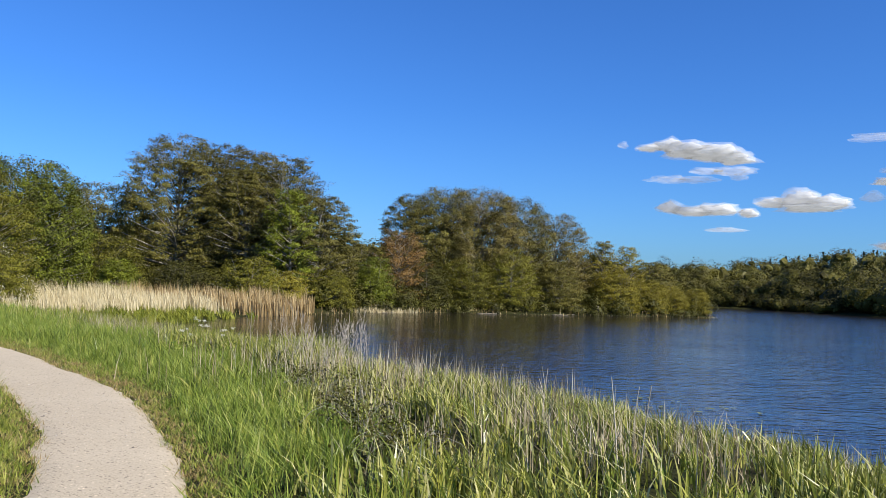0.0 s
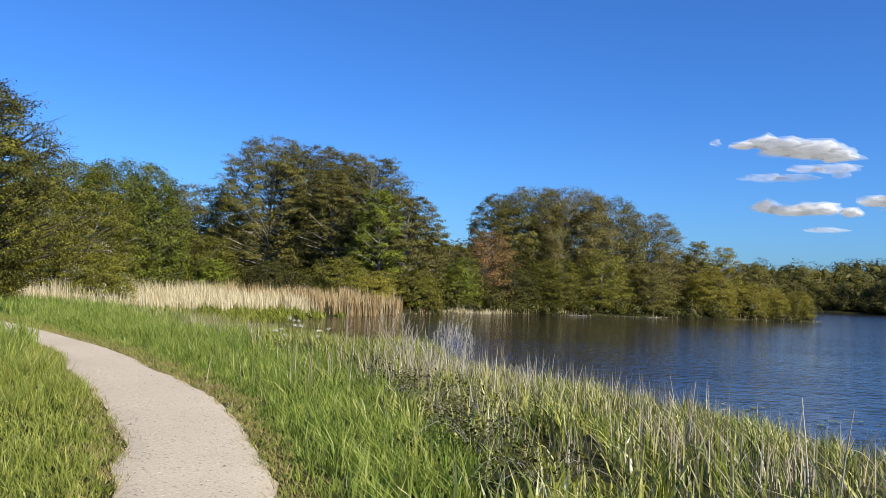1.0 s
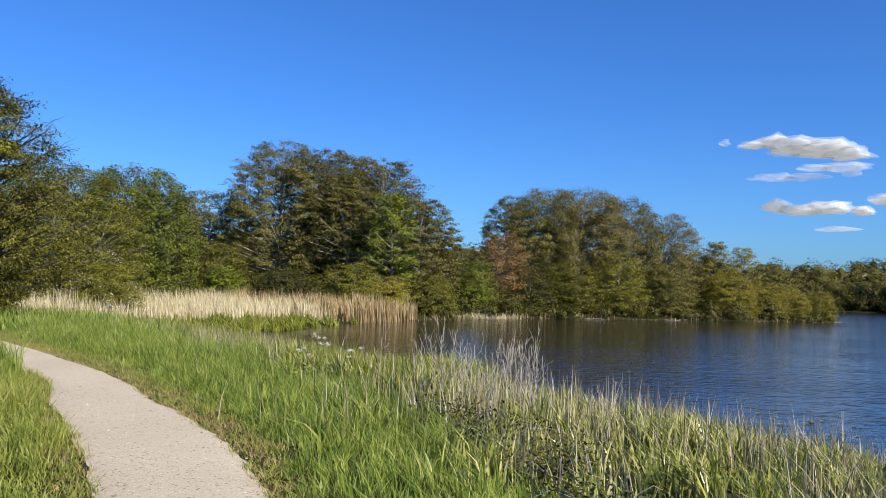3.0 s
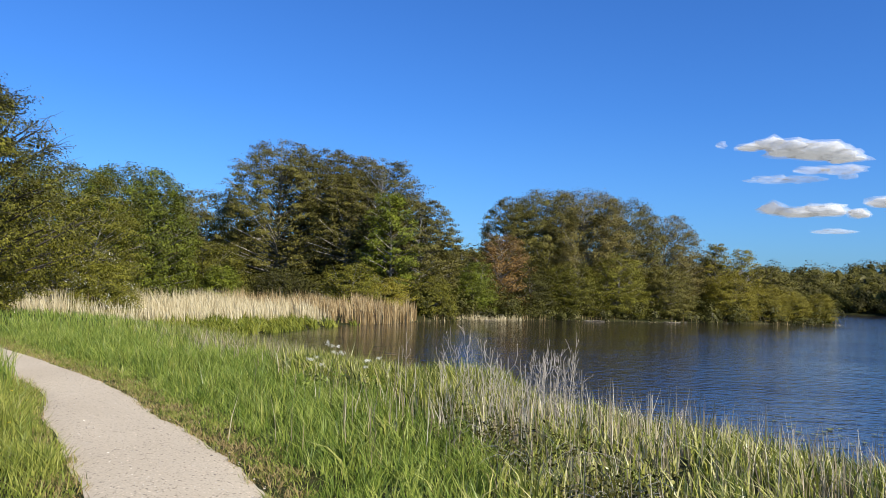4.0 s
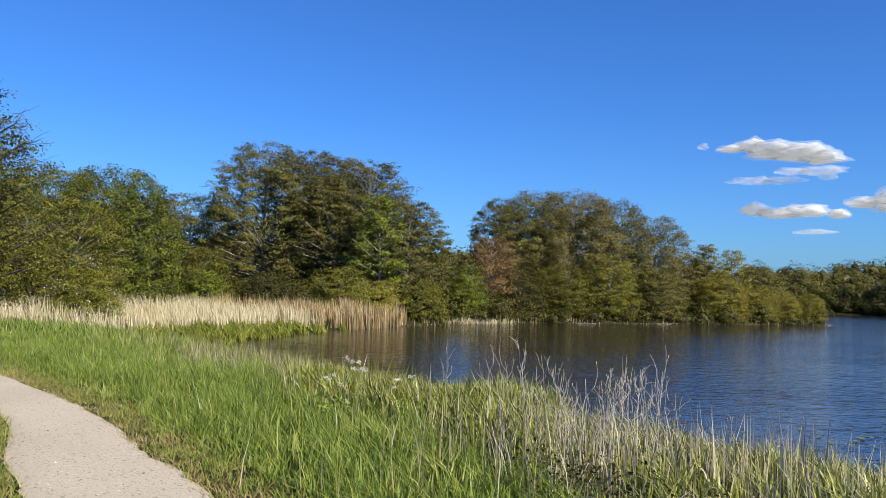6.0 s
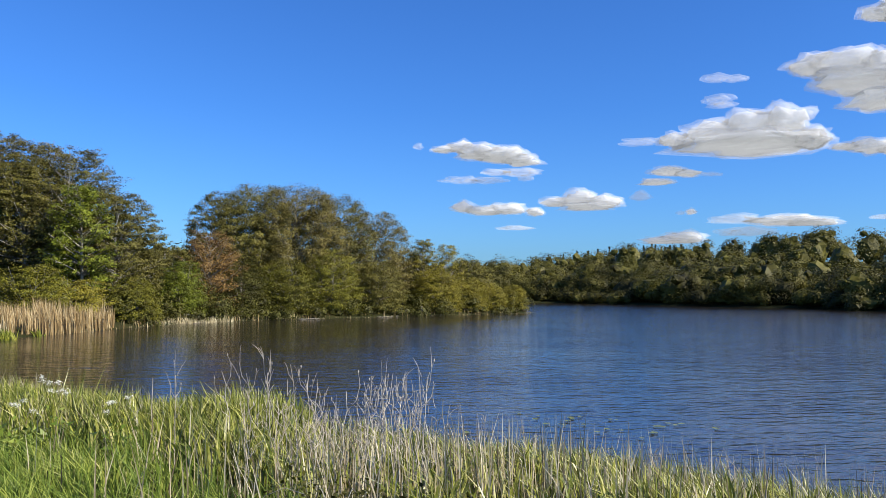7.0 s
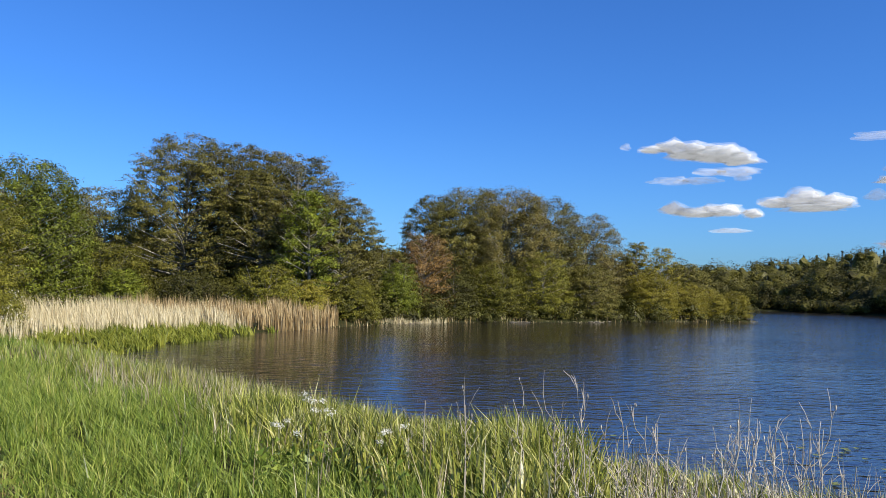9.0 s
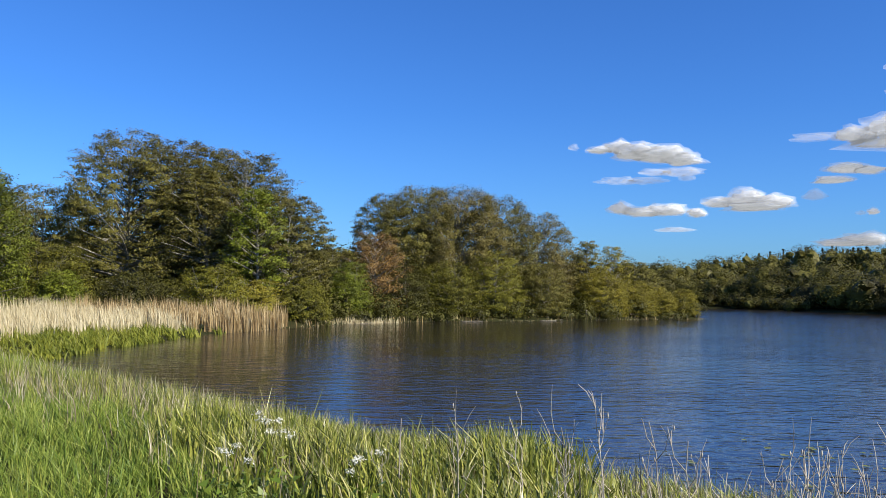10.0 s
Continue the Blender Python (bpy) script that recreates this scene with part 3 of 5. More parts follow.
def tree(name, x, y, h, r, mat, label, seed, shape="dome", leaves=6000, leaf=0.295, low=0.12, stems=1, limbs=46,
         layer=0.32, wood=BARK, thick=0.016, flat=0.6, lean=(0, 0), category="tree", group="", half_bare=False, airy=0.0, ragged=False, parted=False):
    rng = np.random.RandomState(seed)
    z0 = float(land(np.array([x]), np.array([y]))[0][0]) - 0.08
    root = tagged(new(name), label, category, group)
    leaves, limbs = int(leaves * 5.0), int(limbs * 1.9)
    root.location = (x, y, z0)
    w, spots, weight = Soup(), [], []
    for st in range(stems):
        a0 = rng.uniform(0, 6.28)
        sx, sy = (0, 0) if stems == 1 else (math.cos(a0) * r * 0.12, math.sin(a0) * r * 0.12)
        ex, ey = (lean[0], lean[1]) if stems == 1 else (math.cos(a0) * r * rng.uniform(0.2, 0.6), math.sin(a0) * r * rng.uniform(0.2, 0.6))
        hh = h * (0.97 if stems == 1 else rng.uniform(0.75, 0.97))
        k = 11
        t = np.linspace(0, 1, k)
        wob = np.cumsum(rng.normal(0, 0.012 * h, (k, 2)), 0) * (t * (1 - 0.6 * t))[:, None]
        trunk = np.column_stack([sx + (ex - sx) * t ** 1.3 + wob[:, 0], sy + (ey - sy) * t ** 1.3 + wob[:, 1], hh * t])
        r0 = h * thick * (1.0 if stems == 1 else 0.62)
        rad = r0 * (1 - 0.93 * t) + 0.004
        rad[0] *= 1.5
        w.add(*tube(trunk, rad, 8))
        n_l = max(8, limbs // stems)
        for i in range(n_l):
            v = (i + rng.uniform(0, 1)) / n_l
            u = low + (0.985 - low) * v
            full = r * profile(shape, v) * (1.0 if stems == 1 else 0.8)
            reach = full * (rng.uniform(0.84, 1.02) if rng.uniform() < 0.76 else rng.uniform(0.3, 0.84))
            az = i * 2.39996 + rng.normal(0, 0.4)
            climb = reach * (0.12 + 0.85 * v) * rng.uniform(0.7, 1.3)
            u0 = max(low * 0.7, u - climb / h)
            p0 = np.array([np.interp(u0, t, trunk[:, c]) for c in range(3)])
            s = np.linspace(0, 1, 5)
            arc = np.array([math.cos(az), math.sin(az)])
            bend = rng.normal(0, 0.12) * reach
            rise = (u - u0) * hh
            pts = np.column_stack([p0[0] + arc[0] * reach * s - arc[1] * bend * s * s, p0[1] + arc[1] * reach * s + arc[0] * bend * s * s,
                                   p0[2] + rise * s ** rng.uniform(0.8, 1.3)])
            pts[:, 2] = np.maximum(pts[:, 2], 0.15)
            r1 = max(0.012, np.interp(u0, t, rad) * 0.42)
            w.add(*tube(pts, r1 * (1 - 0.75 * s) + min(0.03, 0.0016 * h), 3))
            if ragged:                                     # bare zigzag shoots beyond the leaves
                for q in range(4):
                    c = pts[-1 - q // 2] + rng.normal(0, 0.05, 3)
                    away = np.append(arc, 0.35 + 0.5 * v) * rng.uniform(0.25, 0.55)
                    zig = c + np.cumsum(np.vstack([[0, 0, 0], away * 0.4 + rng.normal(0, 0.09, 3), away * 0.35 + rng.normal(0, 0.09, 3), away * 0.3 + rng.normal(0, 0.08, 3)]), 0)
                    w.add(*tube(zig, np.array([0.012, 0.009, 0.006, 0.003]), 3))
            for q in range(7):
                f = rng.uniform(0.35, 1.0)
                c = np.array([np.interp(f, s, pts[:, e]) for e in range(3)])
                a2 = az + rng.choice([-1, 1]) * rng.uniform(0.3, 1.5)
                ln = r * rng.uniform(0.14, 0.34) * (1.2 - 0.5 * f)
                e = c + np.array([math.cos(a2) * ln, math.sin(a2) * ln, ln * rng.uniform(-0.15, 0.5)])
                m = (c + e) / 2 + rng.normal(0, 0.05 * ln, 3)
                if q < 3:
                    w.add(*tube(np.array([c, e]), np.array([r1 * 0.3 * (1 - 0.5 * f) + 0.006, 0.004]), 3))
                spots += [m, e, c * 0.35 + e * 0.65]
                weight += [0.8 * ln, 1.2 * ln, ln]
            spots.append(pts[-1])
            weight.append(0.25 * reach)
    spots, weight = np.array(spots), np.array(weight) + 0.15
    weight *= 0.25 + 1.5 * rng.uniform(0, 1, len(weight)) ** 1.6
    n_e = limbs * 6                                        # outer sprays that close the crown's dome
    ev = rng.uniform(0, 1, n_e) ** 0.8
    er = r * profile(shape, ev) * rng.uniform(0.78, 1.0, n_e)
    ea = rng.uniform(0, 6.283, n_e)
    er *= 0.80 + 0.30 * value_noise(ea * 1.6 * r, ev * h * 1.3, 1.9, seed)
    ez = h * (low + (0.985 - low) * ev) - 0.10 * er * (1 - ev)
    sway = np.clip(ez / h, 0, 1) ** 1.3
    outer = np.column_stack([np.cos(ea) * er + lean[0] * sway, np.sin(ea) * er + lean[1] * sway, ez])
    share = 0.0 if half_bare else 0.35 if ragged else 0.45 if shape == "bush" else 1.15
    weight = np.concatenate([weight / weight.sum(), share * (0.25 + 1.9 * rng.uniform(0, 1, n_e) ** 1.6) * (0.3 + er / r) / n_e])
    spots = np.vstack([spots, outer])
    pick = rng.choice(len(spots), leaves, p=weight / weight.sum())
    sg = layer * (0.46 + 0.085 * r)
    pos = spots[pick] + np.clip(rng.normal(size=(leaves, 3)), -1.7, 1.7) * np.array([sg, sg, sg * (1 - 1.1 * flat)])
    pos[:, 2] = np.maximum(pos[:, 2], 0.05)
    if airy:                                               # thin shaded leaves low and near the trunk, where limbs show
        inner = (1 - smoothstep(0.35, 0.62, pos[:, 2] / h)) * (1 - 0.45 * smoothstep(0.55, 0.95, np.hypot(pos[:, 0], pos[:, 1]) / r))
        stay = rng.uniform(0, 1, leaves) > airy * inner
        pos, pick = pos[stay], pick[stay]
    if parted:                                             # a gap cut facing the walk's start, so the trunk shows in the camera's view
        tx, ty = (np.interp(pos[:, 2], trunk[:, 2], trunk[:, e]) for e in (0, 1))
        toward = np.array([-x, -y]) / math.hypot(x, y)
        ahead = (pos[:, 0] - tx) * toward[0] + (pos[:, 1] - ty) * toward[1]
        aside = np.abs((pos[:, 0] - tx) * toward[1] - (pos[:, 1] - ty) * toward[0])
        gap = (ahead > -0.5) & (aside < 0.40 + 0.10 * np.clip(ahead, 0, 8) + 0.25 * value_noise(pos[:, 2], tx, 1.3, seed)) & (pos[:, 2] < 0.70 * h)
        stay = ~gap | (rng.uniform(0, 1, len(pos)) < 0.16)
        pos, pick = pos[stay], pick[stay]
    part("trunk", w.mesh("trunk", wood), root)
    out = np.hypot(pos[:, 0], pos[:, 1]) / r
    size = leaf * np.interp(out, [0.15, 0.75], [1.15, 0.80]) * np.interp(pos[:, 2] / h, [0.7, 0.95], [1.0, 0.78])
    face = (pos - np.array([0, 0, 0.45 * h])) / np.array([r, r, 0.5 * h]) * 0.55 + (pos - spots[pick]) / sg * 0.25
    v, f = leaf_tris(rng, pos, size, flat * 0.25, face)
    part("crown", mesh_of("crown", v, f, mat), root)
    return root, spots


ALD = "tall alder with an airy layered olive-green crown"
BSH = "dense willow bush with yellow-green leaves at the shore"
# the stand behind the reed bed
tree("alder_tree", -34.0, 101.5, 20.8, 7.6, ALDER, "tall grey-barked alder with level branches behind the reeds", 11, parted=True, leaves=13500, limbs=80, airy=0.5, low=0.16)
tree("alder_tree", -29.0, 103.5, 20.4, 7.0, ALDER, ALD, 12, parted=True, leaves=9000, limbs=52, low=0.2, airy=0.45)
tree("alder_tree", -26.0, 106.0, 20.2, 7.2, TAWNY, ALD, 13, leaves=9000, limbs=52, low=0.25, airy=0.45)
tree("alder_tree", -21.3, 101.5, 18.9, 6.8, ALDER, ALD, 14, parted=True, leaves=10000, limbs=52, low=0.22, airy=0.5)
tree("alder_tree", -24.5, 99.5, 17.0, 5.0, ALDER, "slim grey-stemmed alder with a high thin crown", 25, parted=True, leaves=4000, limbs=34, low=0.35, airy=0.8)
tree("alder_tree", -15.3, 98.5, 13.8, 5.2, ALDER, "alder with spreading level branches at the stand's edge", 15, leaves=7000, limbs=44, airy=0.4)
tree("birch_tree", -18.0, 94.5, 14.4, 3.6, GREEN, "slender tree with fresh bright green leaves", 16, leaves=3400, limbs=44, shape="open", low=0.15, half_bare=True, layer=0.45, lean=(-0.8, 0))
tree("alder_tree", -43.5, 101.5, 14.2, 6.4, ALDER, "alder behind the marsh with dark green crown", 17, leaves=8000, layer=0.42)
tree("alder_tree", -52.0, 106.0, 14.5, 6.5, ALDER, ALD, 18, leaves=6000)
tree("willow_bush", -28.5, 88.0, 4.6, 4.2, DARKSHADELEAF, "broad green bush behind dry reeds", 19, "bush", 5000, 0.21, 0.05, 4, 44)
tree("willow_bush", -36.5, 86.0, 7.2, 5.0, HAW, "dull green bush at the marsh edge", 20, "bush", 6500, 0.22, 0.05, 4, 44)
tree("willow_bush", -33.4, 82.5, 4.6, 2.4, GREEN, "small bright green bush behind the reeds", 26, "bush", 3000, 0.20, 0.05, 4, 34)
tree("willow_bush", -20.8, 87.0, 5.6, 4.0, HAW, "feathery willow bush rising behind the brown reeds", 21, "open", 5500, 0.19, 0.05, 6, 60, half_bare=True)
tree("willow_bush", -17.4, 88.5, 4.6, 3.2, OLIVE, "low olive willow bush behind the brown reeds", 27, "open", 3600, 0.19, 0.05, 6, 50, half_bare=True)
tree("willow_bush", -13.0, 93.5, 4.6, 2.9, HAW, "low grey-green bush at the water", 22, "bush", 4000, 0.19, 0.04, 4, 36)
# leaves coloured dark here, putting the shade among the trunks into the colour
tree("willow_bush", -25.5, 99.0, 4.6, 5.0, DARKSHADELEAF, "undergrowth bush among alder trunks, shade put into its leaf colour", 23, "bush", 3600, 0.26, 0.05, 4, 36)
tree("willow_bush", -34.5, 100.0, 4.2, 5.0, DARKSHADELEAF, "undergrowth bush among alder trunks, shade put into its leaf colour", 24, "bush", 3600, 0.26, 0.05, 4, 36)
# the gap and the peninsula
tree("alder_tree", -12.0, 116.0, 8.6, 4.6, ALDER, "small alder in the gap between two stands", 30, leaves=6000)
tree("copper_tree", -6.0, 111.5, 11.0, 4.4, RUST, "small tree with rusty brown spring leaves", 31, leaves=3000, leaf=0.26, shape="dome", low=0.06, half_bare=True, limbs=50, layer=0.5)
tree("willow_bush", -8.8, 104.5, 6.6, 3.0, GREEN, "bright green bush at the water's edge", 32, "bush", 5000, 0.19, 0.04, 4, 40)
tree("alder_tree", -4.8, 121.0, 16.8, 4.9, ALDER, "dark alder with drooping outer twigs", 33, leaves=7500, low=0.15, flat=0.45)
tree("alder_tree", -0.2, 122.5, 18.3, 6.6, ALDER, ALD, 34, leaves=11000, limbs=60, flat=0.42, layer=0.40)
tree("alder_tree", 5.6, 122.0, 18.3, 7.4, TAWNY, ALD, 35, parted=True, leaves=12000, limbs=60, flat=0.42, layer=0.40)
tree("alder_tree", 11.2, 124.5, 17.4, 6.6, ALDER, ALD, 36, leaves=9000, limbs=54, flat=0.42, layer=0.40)
tree("alder_tree", 18.0, 128.0, 15.4, 5.8, TAWNY, "thin alder with bare twigs showing through its crown", 37, parted=True, leaves=6500, limbs=60, flat=0.42, layer=0.34, airy=0.2)
tree("willow_bush", 3.6, 114.5, 7.4, 5.0, HAW, "leafy green bush overhanging the water", 38, "bush", 7000, 0.20, 0.04, 5, 48)
tree("willow_bush", 10.0, 117.0, 9.0, 4.8, HAW, "tall leafy bush overhanging the water", 39, "bush", 6000, 0.22, 0.04, 5, 48)
tree("willow_bush", 17.5, 121.5, 7.6, 4.6, ALDER, "dull green bush overhanging the water", 40, "bush", 6000, 0.22, 0.04, 5, 48)
# darker leaf colour than its neighbours, shade put into the leaves
tree("willow_bush", -1.8, 112.0, 7.0, 3.6, DARKSHADELEAF, "dull green bush overhanging the water", 41, "bush", 4500, 0.20, 0.04, 4, 40)
tree("alder_tree", 26.6, 131.5, 12.0, 3.4, OLIVE, "thin half-bare young alder", 42, leaves=1900, half_bare=True, limbs=50, shape="open", low=0.1)
tree("alder_tree", 31.0, 133.5, 11.2, 3.8, OLIVE, "thin half-bare young alder", 43, leaves=1800, half_bare=True, limbs=50, shape="open", low=0.1)
tree("alder_tree", 36.0, 138.0, 8.6, 4.0, ALDER, "small alder near the headland", 44, leaves=4500)
tree("alder_tree", 23.6, 133.5, 9.6, 4.6, ALDER, "small alder near the headland", 45, leaves=5500)
tree("willow_bush", 27.6, 127.4, 6.6, 4.4, OLIVE, BSH, 46, "bush", 6500, 0.20, 0.03, 6, 54)
tree("willow_bush", 33.6, 131.0, 5.6, 4.2, OLIVE, BSH, 47, "bush", 6000, 0.20, 0.03, 6, 54)
tree("willow_bush", 38.6, 134.3, 4.6, 3.2, OLIVE, BSH, 48, "bush", 4500, 0.19, 0.03, 6, 48)
tree("willow_bush", 43.5, 136.2, 4.4, 2.8, OLIVE, "round yellow-green willow bush on the headland's tip", 49, "bush", 4500, 0.19, 0.03, 6, 48)
tree("alder_tree", 40.0, 141.0, 5.0, 3.0, ALDER, "small alder behind the headland's bushes", 50, leaves=3000)
# the left side, by the path and the marsh
tree("oak_tree", -36.0, 68.5, 12.6, 5.6, GREEN, "round-headed tree with dense fresh green leaves", 60, leaves=13000, leaf=0.25, low=0.08, limbs=64, layer=0.34, flat=0.3)
tree("oak_tree", -43.5, 68.0, 12.8, 6.0, GREEN, "round-headed tree with dense fresh green leaves", 61, leaves=7000, leaf=0.27, low=0.08, limbs=60, layer=0.36, flat=0.3)
tree("hawthorn_tree", -20.9, 28.6, 8.4, 3.7, HAW, "gnarled tree with ragged twigs beside the path", 62, leaves=14500, leaf=0.115, low=0.05, limbs=74, shape="open", layer=0.20, flat=0.4, thick=0.018, wood=DARKBARK, ragged=True)
haw_b, sprays_b = tree("hawthorn_tree", -33.0, 54.5, 10.4, 5.0, HAW, "tall hawthorn with olive leaves behind the reeds", 63, "dome", 13000, 0.16, 0.03, 3, 70)
haw, sprays = tree("hawthorn_bush", -28.8, 51.5, 4.0, 2.5, HAW, "hawthorn bush with sprays of white blossom", 64, "bush", 7000, 0.13, 0.03, 4, 50)
tree("hawthorn_bush", -37.5, 74.0, 6.0, 3.4, HAW, "leafy green hawthorn bush behind the reeds", 65, "bush", 5000, 0.18, 0.03, 4, 50)
tree("hawthorn_bush", -40.5, 55.0, 9.0, 4.6, HAW, "tall hawthorn with olive leaves behind the reeds", 66, "bush", 7000, 0.18, 0.03, 4, 50)
rng = np.random.RandomState(71)
for who, tips, n, top in ((haw, sprays, 70, 9), (haw_b, sprays_b, 130, 5.0)):
    p = tips[(np.linalg.norm(tips[:, :2], axis=1) > 1.5) & (tips[:, 2] < top) & (tips[:, 1] < 0.8)]
    p = p[rng.randint(0, len(p), n)]
    p = np.repeat(p, 18, 0) + rng.normal(0, 0.17, (n * 18, 3))
    tagged(part("blossom", mesh_of("blossom", *leaf_tris(rng, p, 0.10, 0.3), BLOSSOM), who, "white hawthorn blossom"), kind="stuff")


# ---------------------------------------------------------------- far woods
def ball(k):
    """A unit sphere: vertices and faces."""
    bm = bmesh.new()
    bmesh.ops.create_icosphere(bm, subdivisions=k, radius=1.0)
    v = np.array([q.co[:] for q in bm.verts])
    f = np.array([[q.index for q in p.verts] for p in bm.faces])
    bm.free()
    return v, f


BALL1, BALL2, BALL3 = ball(1), ball(2), ball(3)


def woods(name, places, label, seed, mat, leaf, count, flat=0.3, spire=False, dense=False):
    """Many far crowns as one mass: (x, y, ground, height, radius)."""
    rng = np.random.RandomState(seed)
    allp, face, mass = [], [], Soup()
    for x, y, z, h, r in places:
        n = int(count * (0.6 + 0.05 * h))
        base = np.array([x, y, z])
        if spire:
            t = rng.uniform(0, 1, n) ** 1.3
            a = rng.uniform(0, 6.28, n)
            q = r * (1.03 - t) * np.sqrt(rng.uniform(0.1, 1, n))
            p = np.column_stack([np.cos(a) * q, np.sin(a) * q, h * t])
            q = np.column_stack([np.cos(a), np.sin(a), a * 0 + 0.4])
        else:
            k = 20
            c = rng.normal(size=(k, 3))
            c[:, 2] += 0.2
            c /= np.linalg.norm(c, axis=1)[:, None]
            c = c * np.array([r, r, h * 0.42]) * rng.uniform(0.62, 0.90, (k, 1)) + np.array([0, 0, h * 0.50])
            big = r * rng.uniform(0.26, 0.44, (k, 1))
            b = rng.randint(0, k, n)
            g = rng.normal(size=(n, 3)) + (c[b] - np.array([0, 0, h * 0.45])) / np.array([r, r, h * 0.5]) * 0.9
            g /= np.linalg.norm(g, axis=1)[:, None]
            p = c[b] + g * np.array([1, 1, 0.8]) * big[b] * rng.uniform(0.8, 1.15, (n, 1))
            p[:, 2] = np.maximum(p[:, 2], 0.1)
            q = g * 1.2 + (p - np.array([0, 0, h * 0.4])) / np.array([r, r, h * 0.45]) * 0.5
            if dense:                               # solid lumps in leaf colour, added inside the crown to fill see-through gaps
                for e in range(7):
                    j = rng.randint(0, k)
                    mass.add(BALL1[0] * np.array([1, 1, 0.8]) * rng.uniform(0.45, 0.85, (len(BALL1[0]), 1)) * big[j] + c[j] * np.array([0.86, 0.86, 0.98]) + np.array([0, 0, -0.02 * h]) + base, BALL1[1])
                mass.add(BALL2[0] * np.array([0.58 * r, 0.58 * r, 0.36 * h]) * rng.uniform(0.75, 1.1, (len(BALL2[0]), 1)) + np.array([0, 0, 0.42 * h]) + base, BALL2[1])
        allp.append(p + base)
        face.append(q)
    mass.add(*leaf_tris(rng, np.concatenate(allp), leaf * 1.25, flat, np.concatenate(face)))
    return tagged(new(name, mass.mesh(name, mat, False)), label, "woods", "", "stuff")


def shore_places(line, offsets, step, seed, h, r):
    rng = np.random.RandomState(seed)
    p = smooth_line(line, step)
    t = np.gradient(p, axis=0)
    t /= np.linalg.norm(t, axis=1)[:, None]
    out = np.stack([t[:, 1], -t[:, 0]], 1)
    res = []
    for o, hs in offsets:
        q = p + out * (o + rng.uniform(-2, 2, len(p)))[:, None] + rng.normal(0, 1.4, (len(p), 2))
        z = land(q[:, 0], q[:, 1])[0]
        for (x, y), zz in zip(q, z):
            res.append((x, y, zz - 0.2, h * hs * rng.uniform(0.86, 1.12), r * rng.uniform(0.85, 1.3) * (0.6 + 0.4 * hs)))
    return res


FAR = [(168, 92), (131, 141), (132, 168), (119, 187), (108, 206), (99, 234), (84, 247), (40, 238), (18, 215)]
HILL = [(178, 292), (150, 305), (125, 308), (100, 300), (84, 285)]
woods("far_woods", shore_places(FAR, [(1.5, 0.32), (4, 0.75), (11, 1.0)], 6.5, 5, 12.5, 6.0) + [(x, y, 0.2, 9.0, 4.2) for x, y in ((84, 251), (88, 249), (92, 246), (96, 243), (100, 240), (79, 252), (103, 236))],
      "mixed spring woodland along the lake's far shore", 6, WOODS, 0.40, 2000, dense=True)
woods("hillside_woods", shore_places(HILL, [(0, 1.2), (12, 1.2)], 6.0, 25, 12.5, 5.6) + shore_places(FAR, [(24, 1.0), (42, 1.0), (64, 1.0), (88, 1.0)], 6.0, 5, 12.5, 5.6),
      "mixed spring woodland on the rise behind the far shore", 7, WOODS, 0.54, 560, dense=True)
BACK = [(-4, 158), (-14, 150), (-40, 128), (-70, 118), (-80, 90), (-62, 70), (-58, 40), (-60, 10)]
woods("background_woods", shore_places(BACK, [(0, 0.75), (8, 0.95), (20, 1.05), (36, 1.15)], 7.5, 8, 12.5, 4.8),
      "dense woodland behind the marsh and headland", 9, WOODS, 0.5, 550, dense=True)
SHADY = [(43.0, 133.8), (35, 129.2), (23.8, 122.8), (17, 117.8), (9.5, 112.8), (3.5, 110.8), (-4, 103.2), (-9.2, 98.5), (-13.0, 91)]
# leaf colour carries the shade at the foot of the headland's trees
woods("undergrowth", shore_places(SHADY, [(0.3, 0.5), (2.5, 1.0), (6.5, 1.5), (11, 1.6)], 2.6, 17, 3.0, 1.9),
      "low bushes and saplings along the headland's water edge", 18, DARKSHADELEAF, 0.24, 800)
# dark leaf colour painted in for the shade beneath the alders
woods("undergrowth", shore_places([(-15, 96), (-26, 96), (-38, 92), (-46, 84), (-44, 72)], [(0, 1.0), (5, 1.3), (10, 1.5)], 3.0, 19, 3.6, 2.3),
      "bushes beneath the alders behind the reeds, leaves coloured dark for shade", 20, DARKSHADELEAF, 0.25, 800)
rng = np.random.RandomState(21)
spires = []
for k in range(36):
    az, dist = radians(rng.uniform(22.5, 32.0)), rng.uniform(375, 400)
    x, y = dist * math.sin(az) - 2, dist * math.cos(az) + 6
    z = float(land(np.array([x]), np.array([y]))[0][0])
    spires.append((x, y, z, rng.uniform(12, 16.5), rng.uniform(2.0, 3.0)))
woods("conifer_woods", spires, "dark conifers along the ridge of the far woods", 22, PINE, 0.8, 260, 0.1, True)


